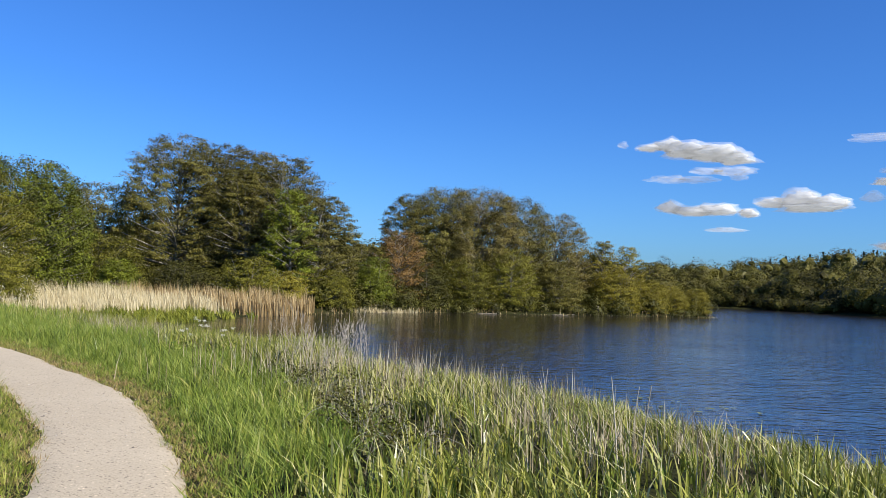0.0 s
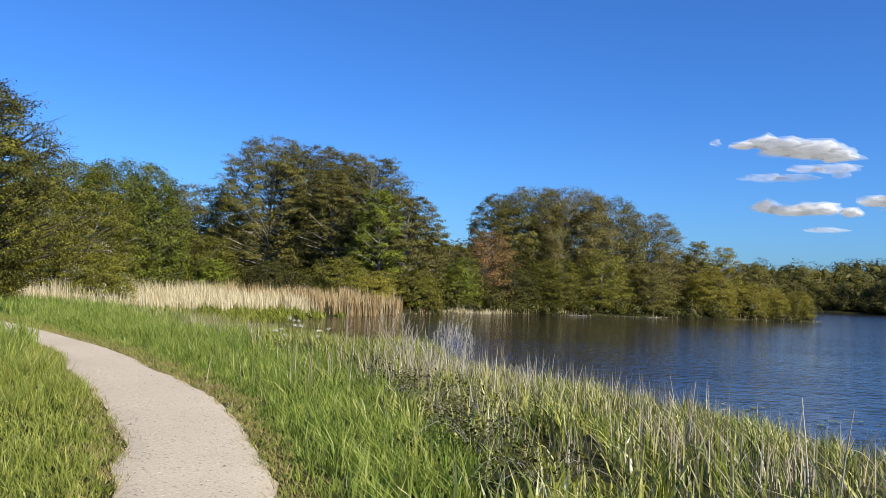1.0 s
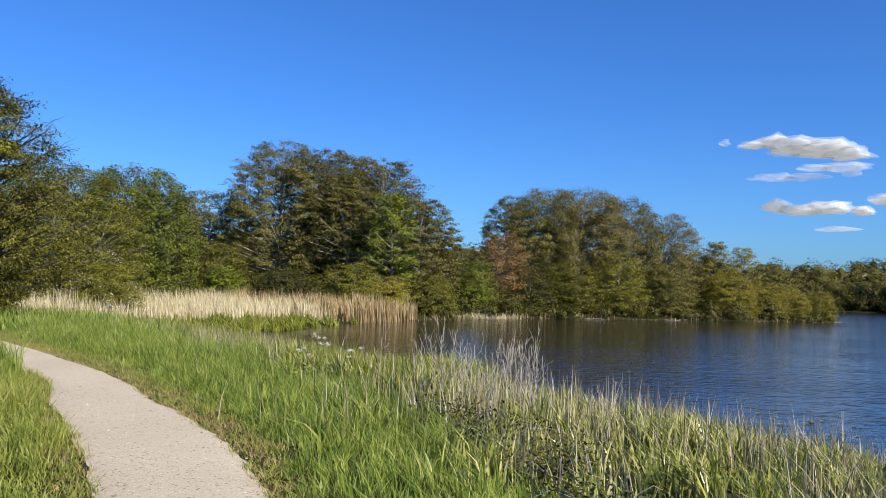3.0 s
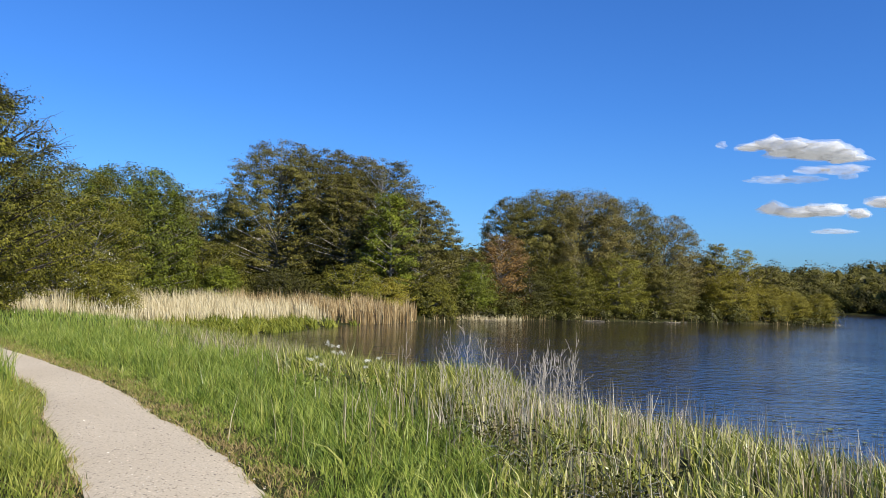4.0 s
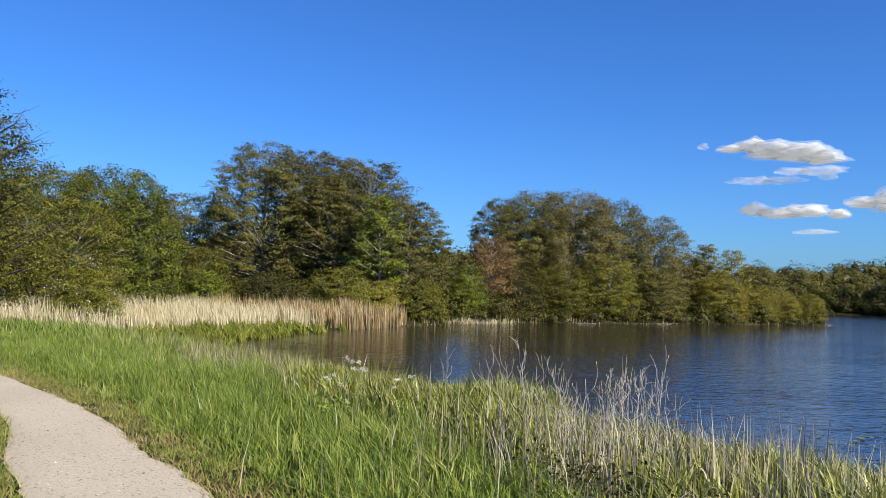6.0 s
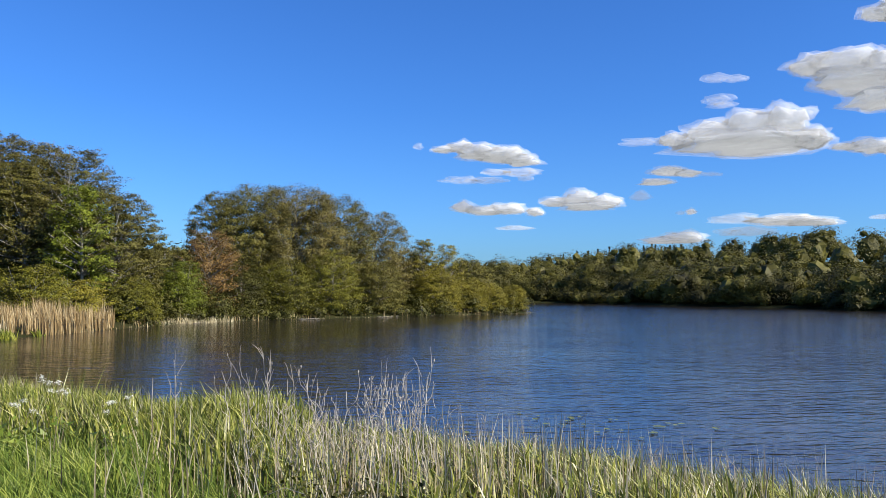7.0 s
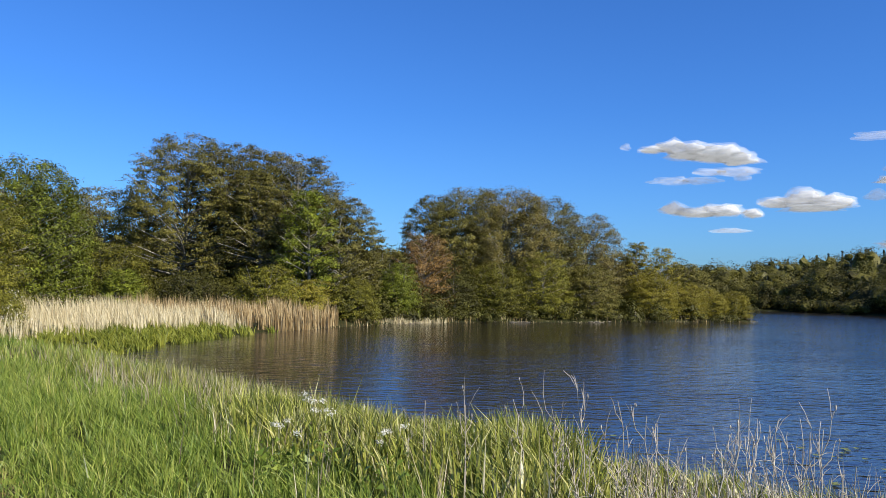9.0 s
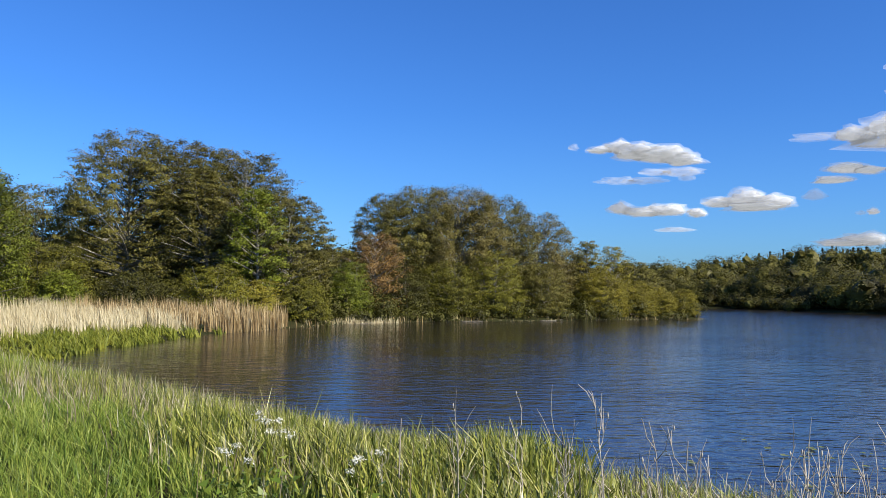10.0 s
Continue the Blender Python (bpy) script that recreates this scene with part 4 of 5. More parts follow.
# ---------------------------------------------------------------- clouds
def cloud(puffs, label):
    """Puffs of nested thin vapour shells, so that the edges fade: (azimuth, elevation, half width, half height, density)."""
    az0, el0 = puffs[0][0], puffs[0][1]
    dist = 1200 + 72 * az0
    k = dist * math.pi / 180
    w, dense = Soup(), []
    for az, el, hw, hh, dens in puffs:
        unit, faces = BALL3 if hw > 1.0 else BALL2
        off = np.array([az * 1.3, el * 2.1, hw * 5.0])
        c = np.array([(az - az0) * k, 0, (el - el0) * k])
        shells = (1.24, 1.13, 1.02, 0.91, 0.80, 0.66) if dens > 0.65 else (1.2, 1.0, 0.75) if dens > 0.4 else (1.1, 0.7)
        for i, s in enumerate(shells):
            lump = np.array([noise.noise(Vector(q * 1.4 + off)) + 0.65 * noise.noise(Vector(q * 3.1 + off * 1.7 + 0.25 * i)) + 0.5 * noise.noise(Vector(q * 7.0 + off + 3.7 * i)) for q in unit])
            v = unit * (0.94 * s + 0.48 * lump)[:, None] * np.array([hw, hw, hh]) * k
            v[:, 2] = np.where(v[:, 2] < 0, v[:, 2] * 0.62, v[:, 2])
            w.add(v + c, faces)
            dense += [int(dens > 0.65 and i > 2)] * len(faces)
    me = w.mesh("cloud", CLOUD)
    me.materials.append(CLOUDCORE)
    me.polygons.foreach_set("material_index", dense)
    ob = tagged(new("cloud", me), label, "cloud", "clouds over the lake")
    ob.location = (dist * math.sin(radians(az0)), dist * math.cos(radians(az0)), dist * math.tan(radians(el0)) + 4)
    ob.rotation_euler = (0, 0, -radians(az0))
    return ob


cloud([(14.38, 9.93, 0.82, 0.32, 1), (15.60, 10.10, 0.98, 0.52, 1), (16.92, 9.71, 1.63, 0.60, 1), (18.55, 9.55, 1.71, 0.56, 1), (20.02, 9.15, 1.22, 0.40, 0.8)], "bright white fair-weather cloud with a flat base")
cloud([(18.07, 8.35, 0.98, 0.24, 0.5), (19.90, 8.35, 1.30, 0.28, 0.55), (20.31, 7.95, 0.61, 0.20, 0.3), (15.63, 7.81, 1.39, 0.24, 0.32), (17.46, 7.78, 1.30, 0.20, 0.35)], "thin torn cloud shreds below a brighter cloud")
cloud([(15.85, 5.83, 0.86, 0.49, 1), (17.28, 5.60, 1.15, 0.38, 0.9), (18.95, 5.69, 1.15, 0.47, 1), (20.93, 5.53, 0.62, 0.36, 0.8)], "row of small white cloud puffs")
cloud([(22.33, 6.17, 1.00, 0.40, 0.9), (24.13, 6.48, 1.39, 0.60, 1), (25.71, 6.19, 1.18, 0.44, 1), (24.73, 5.88, 1.77, 0.32, 0.9)], "long white cloud with a rounded top")
cloud([(19.52, 4.40, 1.13, 0.16, 0.45)], "faint low shred of cloud")
cloud([(28.37, 6.51, 0.66, 0.35, 0.5)], "small soft cloud puff")
cloud([(30.18, 8.23, 1.06, 0.35, 0.9), (31.50, 8.00, 0.82, 0.31, 0.8), (33.10, 7.95, 0.74, 0.15, 0.4)], "small flat white cloud")
cloud([(29.41, 7.51, 1.03, 0.23, 0.7)], "small thin flat cloud")
cloud([(30.68, 10.27, 1.13, 0.54, 1), (33.01, 10.70, 1.65, 0.83, 1), (35.57, 10.94, 1.78, 1.12, 1), (37.70, 11.28, 1.59, 1.10, 1), (39.48, 10.02, 1.01, 0.80, 0.9), (35.56, 9.81, 4.52, 0.41, 1), (28.45, 10.34, 1.39, 0.14, 0.3)], "large white heaped cloud with a flat grey base")
cloud([(41.24, 9.29, 0.82, 0.29, 0.7), (42.77, 9.15, 1.27, 0.50, 1), (44.13, 8.91, 0.99, 0.42, 1)], "white cloud with a frayed edge")
cloud([(39.47, 14.57, 1.35, 0.78, 1), (41.48, 14.22, 1.95, 0.94, 1), (43.74, 13.76, 1.86, 1.03, 1), (45.90, 13.23, 2.07, 1.21, 1), (42.12, 13.24, 2.55, 0.87, 1), (43.55, 11.87, 2.17, 0.70, 1), (38.15, 14.62, 0.69, 0.29, 0.35)], "big white heaped cloud with a frayed edge")
cloud([(43.16, 17.25, 0.96, 0.60, 0.8), (44.59, 17.44, 1.30, 0.86, 1)], "white cloud high over the lake")
cloud([(33.58, 12.85, 1.03, 0.34, 0.4), (33.83, 12.50, 0.95, 0.15, 0.35), (33.40, 14.43, 0.96, 0.26, 0.22), (34.76, 14.26, 0.80, 0.22, 0.22)], "thin veil of broken cloud")
cloud([(31.71, 5.43, 0.37, 0.23, 0.7), (31.00, 5.37, 0.34, 0.16, 0.35)], "tiny white cloud puff")
cloud([(31.18, 3.61, 1.42, 0.47, 1), (30.16, 3.46, 1.58, 0.27, 0.8)], "low white cloud behind the woods")
cloud([(34.80, 4.84, 1.61, 0.31, 0.6), (37.63, 4.66, 2.05, 0.37, 0.9), (39.34, 4.51, 1.34, 0.30, 0.8), (35.15, 3.95, 1.60, 0.31, 0.6)], "long low bank of white cloud")
cloud([(43.43, 4.76, 0.78, 0.18, 0.5)], "faint small cloud low in the sky")
cloud([(12.53, 10.14, 0.37, 0.28, 0.3)], "faint wisp of cloud")


# ---------------------------------------------------------------- reeds and marsh plants
rng = np.random.RandomState(31)
BED = [(-52, 50), (-40, 45), (-31, 45), (-25.2, 47.5), (-24.6, 58), (-22.8, 67), (-19.8, 74), (-16.8, 79), (-13.3, 86.0), (-15.5, 89),
       (-22, 86), (-30, 79), (-38, 70), (-52, 62)]
def brown_part(px, py):
    """The taller, browner stand at the bed's far end."""
    return smoothstep(74.5, 77, py + 3 * (value_noise(px, py, 2.5, 19) - 0.5))


xy, z, d, off = scatter(rng, -52, -12, 42, 90, 40, lambda px, py, dd, oo: inside(px + 1.5 * (value_noise(px, py, 2.0, 14) - 0.5), py, BED) * (0.3 + 0.7 * value_noise(px, py, 1.3, 12)) * (1 - brown_part(px, py)))
hgt = rng.uniform(1.1, 1.9, len(xy)) * (0.72 + 0.5 * value_noise(xy[:, 0], xy[:, 1], 2.2, 13)) * (1 + 0.3 * (1 - smoothstep(-31, -26, xy[:, 0])))
v, f = blades(rng, xy, z, hgt, rng.uniform(0.03, 0.07, len(xy)), rng.uniform(0.02, 0.32, len(xy)), 1, 0.8)
stuff("reed_bed", v, f, REED, "dry straw-coloured reeds standing in the marsh", "reeds")
xy, z, d, off, tall = tufts(rng, -34, -12, 66, 90, 3.8, 9, 0.16, lambda px, py, dd, oo: (inside(px + 1.5 * (value_noise(px, py, 2.0, 14) - 0.5), py, BED) | ((dd > -0.5) & (dd < 3) & (py > 74) & (py < 86.5))) * (0.25 + 0.75 * value_noise(px, py, 0.9, 12)) * brown_part(px, py))
hgt = rng.uniform(1.6, 2.4, len(xy)) * (0.8 + 0.35 * value_noise(xy[:, 0], xy[:, 1], 1.5, 13)) * (0.5 + 0.5 * tall)
v, f = blades(rng, xy, z, hgt, rng.uniform(0.04, 0.09, len(xy)), rng.uniform(0.02, 0.2, len(xy)), 1, 0.8)
stuff("reed_bed", v, f, BROWNREED, "taller brown reeds at the marsh's open water end", "reeds")
xy, z, d, off, tall = tufts(rng, -30, -14, 38, 82, 6, 14, 0.16, lambda px, py, dd, oo: ((dd > -0.6) & (dd < 4.4) & (py > 40) & (py < 79)) * (1 - smoothstep(64, 78, py)) * (0.25 + 0.75 * value_noise(px, py, 1.3, 15)))
v, f = blades(rng, xy, np.maximum(z, -0.1), rng.uniform(0.3, 0.8, len(xy)) * tall * (0.55 + 0.8 * value_noise(xy[:, 0], xy[:, 1], 1.8, 29)), rng.uniform(0.06, 0.12, len(xy)), rng.uniform(0.2, 1.1, len(xy)), 1)
stuff("marsh_plants", v, f, IRIS, "lush green marsh plants at the foot of the reeds", "marsh plants")
xy, z, d, off = scatter(rng, -14, 46, 84, 136, 7, lambda px, py, dd, oo: ((dd > -0.3) & (dd < 1.6)) * value_noise(px, py, 2.6, 27) ** 1.5)
v, f = blades(rng, xy, np.maximum(z, -0.1), rng.uniform(0.3, 1.1, len(xy)), rng.uniform(0.03, 0.07, len(xy)), rng.uniform(0.05, 0.4, len(xy)), 1)
stuff("shore_reeds", v, f, BROWNREED, "sparse dry reeds along the headland's shore", "reeds")
xy = np.array([(-6.8, 98.6)]) + rng.normal(0, 1, (420, 1)) * np.array([1.6, 1.6]) + rng.normal(0, 0.35, (420, 2))
z, d, off = land(xy[:, 0], xy[:, 1])
v, f = blades(rng, xy, np.maximum(z, -0.05), rng.uniform(0.25, 0.85, len(xy)), rng.uniform(0.03, 0.07, len(xy)), rng.uniform(0.05, 0.5, len(xy)), 1)
stuff("shore_reeds", v, f, REED, "low pale dry reeds at the headland's landing", "reeds")
xy, z, d, off = scatter(rng, -14, 47, 84, 138, 16, lambda px, py, dd, oo: ((dd > -0.15) & (dd < 0.7)) * value_noise(px, py, 3.5, 44) ** 1.6)
v, f = blades(rng, xy, np.maximum(z, -0.02), rng.uniform(0.06, 0.22, len(xy)), rng.uniform(0.04, 0.10, len(xy)), rng.uniform(0.6, 2.2, len(xy)), 1)
stuff("reed_litter", v, f, REED, "washed-up pale reed litter along the headland's waterline", "reed litter")

# ---------------------------------------------------------------- grass
rng = np.random.RandomState(41)


def lush(px, py, dd, oo):
    """Where green grass grows, from the path out to the bank's edge; the strip widens along the walk."""
    edge = np.clip(1.55 + 0.235 * (py - 6), 1.4, 4.2)
    return 1 - smoothstep(-0.35, 0.35, oo - edge + 1.0 * (value_noise(px, py, 1.1, 16) - 0.5))


# tall grass between path and bank
xy, z, d, off, tall = tufts(rng, -15, 4, 2.5, 24, 60, 15, 0.045, lambda px, py, dd, oo: right_of_path(px, py) * (oo > HALF + 0.05) * (dd > 2.0) * (0.05 + 0.95 * lush(px, py, dd, oo)))
hgt = rng.uniform(0.12, 0.31, len(xy)) * tall ** 1.6 * (0.75 + 0.5 * value_noise(xy[:, 0], xy[:, 1], 0.8, 18)) * (0.18 + 0.82 * smoothstep(HALF + 0.05, HALF + 0.55 + 0.5 * smoothstep(9, 12, xy[:, 1]), off))
v, f = blades(rng, xy, z, hgt, rng.uniform(0.008, 0.016, len(xy)), rng.uniform(0.08, 0.95, len(xy)), 1, 0.3)
stuff("bank_grass", v, f, GRASS, "tall lush green grass on the lake bank", "grass")
# lush grass on the other side
xy, z, d, off, tall = tufts(rng, -13, -1, 5, 18, 105, 11, 0.05, lambda px, py, dd, oo: ~right_of_path(px, py) * (oo > half_width(py, True) - 0.02) * (oo < 3.6))
hgt = rng.uniform(0.09, 0.23, len(xy)) * (1 + 0.9 * smoothstep(9, 13, xy[:, 1])) * tall ** 1.3 * (0.5 + 0.9 * value_noise(xy[:, 0], xy[:, 1], 0.6, 20)) * (0.40 + 0.60 * smoothstep(HALF, HALF + 0.4, off))
v, f = blades(rng, xy, z, hgt, rng.uniform(0.007, 0.015, len(xy)), rng.uniform(0.15, 0.9, len(xy)), 1, 0.2)
stuff("verge_grass", v, f, SHORT, "fresh green grass with dry blades beside the path", "grass")
# a few taller tussocks among it
xy, z, d, off, tall = tufts(rng, -12, -7, 10, 16, 7, 40, 0.07, lambda px, py, dd, oo: ~right_of_path(px, py) * (oo > 1.2) * (oo < 3.0) * ((px + 8.6) ** 2 + (py - 12.7) ** 2 < 3.0))
v, f = blades(rng, xy, z, rng.uniform(0.25, 0.55, len(xy)) * tall, rng.uniform(0.008, 0.016, len(xy)), rng.uniform(0.1, 0.6, len(xy)), 2, 0.3)
stuff("tussock_grass", v, f, GRASS, "taller dark green tussocks beside the path", "grass")
xy, z, d, off, tall = tufts(rng, -14, -8.6, 13.6, 19, 16, 26, 0.08, lambda px, py, dd, oo: ~right_of_path(px, py) * (oo > 0.62) * (oo < 2.4))
v, f = blades(rng, xy, z, rng.uniform(0.26, 0.62, len(xy)) * tall, rng.uniform(0.009, 0.018, len(xy)), rng.uniform(0.1, 0.7, len(xy)), 1, 0.3)
stuff("tussock_grass", v, f, GRASS, "tall green tussocks in the bend of the path", "grass")
# thin dry grass that frays the path's edges
def fringe(px, py, dd, oo):
    edge = half_width(py, ~right_of_path(px, py))
    return (oo > edge - 0.09) * (rng.uniform(0, 1, len(px)) < 1.15 - (oo - edge) * np.where(right_of_path(px, py), 3.0 - 1.5 * smoothstep(9, 12, py), 3.0))


for mat, dens, lo, hi, words in ((DRY, 150, 0.03, 0.10, "worn yellow-brown grass fringing the gravel path"), (SHORT, 95, 0.04, 0.13, "short green grass fringing the gravel path")):
    xy, z, d, off, tall = tufts(rng, -16, 0, 4, 22, dens, 9, 0.05, fringe)
    v, f = blades(rng, xy, z, rng.uniform(lo, hi, len(xy)), rng.uniform(0.007, 0.012, len(xy)), rng.uniform(0.3, 1.3, len(xy)), 1, 0.2)
    stuff("edge_grass", v, f, mat, words, "grass")
# coarser grass along the rest of the bank and behind
for box, per, words in (((-16, 16, -12, 5), 55, "mown-looking green grass on both sides of the path"), ((-34, -12, -6, 17), 38, "rough green grass beyond the verge")):
    xy, z, d, off = scatter(rng, *box, per, lambda px, py, dd, oo: (dd > 0.3) * (oo > HALF + 0.05) * (0.35 + 0.65 * value_noise(px, py, 0.9, 28)))
    v, f = blades(rng, xy, z, rng.uniform(0.12, 0.34, len(xy)), rng.uniform(0.02, 0.036, len(xy)), rng.uniform(0.2, 0.9, len(xy)), 0)
    stuff("rough_grass", v, f, SHORT, words, "grass")
# farther grass
xy, z, d, off = scatter(rng, -38, 0, 17, 47, 60, lambda px, py, dd, oo: (dd > 1.0) * (oo > HALF + 0.25) * ((py > 22) | (px < -14)) * (0.35 + 0.65 * value_noise(px, py, 1.2, 28)))
v, f = blades(rng, xy, z, rng.uniform(0.16, 0.42, len(xy)), rng.uniform(0.018, 0.034, len(xy)), rng.uniform(0.1, 0.6, len(xy)), 1)
stuff("meadow_grass", v, f, GRASS, "tall green grass at the far end of the bank", "grass")
# sedge and iris on the slope and at the water: near clumps fine, far ones coarser
slope = lambda px, py, dd, oo: (dd > -0.4) * right_of_path(px, py) * (oo > 1.2) * (1 - 0.93 * lush(px, py, dd, oo)) * np.clip(0.12 + 1.25 * value_noise(px, py, 0.6, 33) ** 1.7, 0, 1)
def bulge(q, oo):
    """Where the sedge stands tallest, along the crest of the bank."""
    return smoothstep(2.9, 3.7, oo) * (1 - smoothstep(-2.05, -1.75, q[:, 0] - 0.16 * (q[:, 1] - 15.5))) * smoothstep(12.0, 13.3, q[:, 1]) * (1 - smoothstep(17.2, 19.2, q[:, 1]))


def swell(q):
    """The crest's sedge is lower in the middle and swells towards its open end."""
    return 0.80 + (0.14 + 0.18 * smoothstep(14.7, 15.3, q[:, 1])) * smoothstep(-3.3, -2.55, q[:, 0] - 0.16 * (q[:, 1] - 15.5))


xy, z, d, off, tall = tufts(rng, -5.5, 12, 3, 23, 29, 14, 0.06, lambda px, py, dd, oo: slope(px, py, dd, oo) * smoothstep(-5.5, -3.2, px))
hgt = rng.uniform(0.24, 0.48, len(xy)) * tall * (1 + 1.1 * (1 - smoothstep(0.8, 3.2, d))) * (1 - 0.15 * smoothstep(4, 8, d)) * (1 + 0.3 * bulge(xy, off))
v, f = blades(rng, xy, np.maximum(z, -0.15), hgt, rng.uniform(0.012, 0.027, len(xy)), rng.uniform(0.05, 0.75, len(xy)), 2, 0.4, 0.75, 2.6)
stuff("sedge", v, f, SEDGE, "broad yellow-green sedge clumps on the bank's slope", "sedge")
xy, z, d, off, tall = tufts(rng, -5.8, -0.9, 11.7, 19.6, 24, 22, 0.09, lambda px, py, dd, oo: bulge(np.column_stack([px, py]), oo))
v, f = blades(rng, xy, z, rng.uniform(0.34, 0.60, len(xy)) * (0.6 + 0.4 * tall) * swell(xy), rng.uniform(0.016, 0.032, len(xy)), rng.uniform(0.05, 0.6, len(xy)), 2, 0.4, 0.7, 2.2)
stuff("sedge", v, f, SEDGE, "dense leafy yellow-green sedge along the bank's crest", "sedge")
xy, z, d, off, tall = tufts(rng, -14, -2.5, 9, 25, 34, 16, 0.06, lambda px, py, dd, oo: slope(px, py, dd, oo) * (1 - smoothstep(-5.5, -3.2, px)))
v, f = blades(rng, xy, np.maximum(z, -0.15), rng.uniform(0.18, 0.46, len(xy)) * tall * (1 + 0.45 * bulge(xy, off)), rng.uniform(0.007, 0.016, len(xy)), rng.uniform(0.02, 0.4, len(xy)), 1, 0.3)
stuff("fen_grass", v, f, SEDGE, "upright yellow-green fen grass with bleached tips on the bank", "grass")
xy, z, d, off, tall = tufts(rng, -20, 4, 23, 44, 16, 8, 0.08, lambda px, py, dd, oo: slope(px, py, dd, oo) * (dd < 2.6))
v, f = blades(rng, xy, np.maximum(z, -0.15), rng.uniform(0.3, 0.6, len(xy)) * tall, rng.uniform(0.02, 0.042, len(xy)), rng.uniform(0.03, 0.4, len(xy)), 1, 0.8, 0.7)
stuff("sedge", v, f, SEDGE, "broad pale green sedge along the water's edge", "sedge")
xy, z, d, off, tall = tufts(rng, -14, 12, 6, 30, 26, 7, 0.10, lambda px, py, dd, oo: (dd > 0) * right_of_path(px, py) * (1 - lush(px, py, dd, oo)) * value_noise(px, py, 0.8, 25) ** 1.4 * (0.45 + 0.55 * smoothstep(-4.5, -1.5, px)))
v, f = blades(rng, xy, z, rng.uniform(0.18, 0.50, len(xy)) * tall, rng.uniform(0.006, 0.014, len(xy)), rng.uniform(0.02, 0.8, len(xy)) ** 1.6, 2, 0.3)
stuff("dead_grass", v, f, STRAW, "bleached dead grass tangled in the bank", "dry grass")
xy, z, d, off, tall = tufts(rng, -9.5, -2.6, 13, 23, 20, 5, 0.08, lambda px, py, dd, oo: right_of_path(px, py) * smoothstep(2.7, 3.6, oo) * (dd > 2.5) * value_noise(px, py, 0.7, 37))
v, f = blades(rng, xy, z, rng.uniform(0.26, 0.56, len(xy)) * (0.6 + 0.4 * tall), rng.uniform(0.007, 0.015, len(xy)), rng.uniform(0.02, 0.5, len(xy)), 1, 0.3)
stuff("dead_grass", v, f, STRAW, "bleached blades standing among the green along the bank's crest", "dry grass")


# last year's stems, standing and broken, round the dead stalks
xy = np.array([(-1.75, 12.4)]) + rng.normal(0, 1, (420, 2)) * np.array([1.0, 0.75])
xy = np.vstack([xy, np.array([(0.9, 13.1)]) + rng.normal(0, 1, (380, 2)) * np.array([1.7, 1.1])])
z, d, off = land(xy[:, 0], xy[:, 1])
v, f = blades(rng, xy, z, rng.uniform(0.25, 0.75, len(xy)), rng.uniform(0.006, 0.013, len(xy)), rng.uniform(0.0, 0.5, len(xy)) ** 1.5, 1, 0.2, 0.4)
stuff("dead_stems", v, f, STRAW, "bleached standing and broken stems of last year's plants", "dry stems")


# ---------------------------------------------------------------- dead stalks
def stalk_mesh(rng, h):
    """A dead stem that zigzags at its joints, with forked side twigs and a few seed heads."""
    w = Soup()
    k = 8
    t = np.linspace(0, 1, k)
    bend, a0 = rng.normal(0, 0.045 * h, 2), rng.uniform(0, 6.28)
    zig = np.array([0, 1, -1, 1, -1, 1, -1, 1]) * rng.uniform(0.006, 0.016, k) * (t > 0.25)
    p = np.column_stack([bend[0] * t ** 2 + zig * math.cos(a0), bend[1] * t ** 2 + zig * math.sin(a0), h * t - 0.05])
    w.add(*tube(p, 0.0043 * (1 - 0.65 * t) + 0.001, 5))
    for i in range(rng.randint(4, 8)):
        u = rng.uniform(0.45, 0.98)
        c = np.array([np.interp(u, t, p[:, e]) for e in range(3)])
        a, ln = a0 + math.pi * (i % 2) + rng.normal(0, 0.7), rng.uniform(0.10, 0.34) * (1.35 - 0.75 * u)
        e = c + np.array([math.cos(a) * ln * 0.42, math.sin(a) * ln * 0.42, ln * rng.uniform(0.6, 1.0)])
        m = (c + e) / 2 + np.array([math.cos(a), math.sin(a), -0.6]) * 0.10 * ln
        w.add(*tube(np.array([c, m, e]), np.array([0.0034, 0.0028, 0.0014]), 4))
        for q in range(rng.randint(1, 4)):
            g = e + rng.normal(0, 0.04, 3) + np.array([0, 0, 0.045])
            w.add(*tube(np.array([m * 0.3 + e * 0.7, (e + g) / 2, g]), np.array([0.0024, 0.002, 0.001]), 3))
            if rng.uniform() < 0.3:
                w.add(*tube(np.array([g, g + [0, 0, 0.012], g + [0, 0, 0.026]]), np.array([0.002, 0.006, 0.001]), 4))
    return w.mesh("dead_stalk", DEADWOOD)


rng = np.random.RandomState(51)
sizes = (0.88, 0.98, 1.06, 1.15, 1.25, 0.7, 1.1, 0.94)
stalks = [stalk_mesh(rng, hh) for hh in sizes]
places = [(-3.11, 13.17, 0.90), (-2.63, 13.69, 0.90), (-2.12, 12.65, 1.07), (-1.64, 12.40, 0.98), (-1.33, 11.90, 1.02), (-2.33, 13.0, 1.0),
          (-2.07, 12.2, 0.92), (-1.46, 12.5, 0.9), (-1.25, 12.15, 1.0), (-0.5, 10.8, 0.6), (4.6, 15.0, 0.8), (5.1, 14.3, 0.75)]
for x, y, k in ((-2.2, 12.7, 16), (-1.45, 12.25, 18)):
    places += [(x + rng.normal(0, 0.22), y + rng.normal(0, 0.36), rng.uniform(0.55, 1.0)) for i in range(k)]
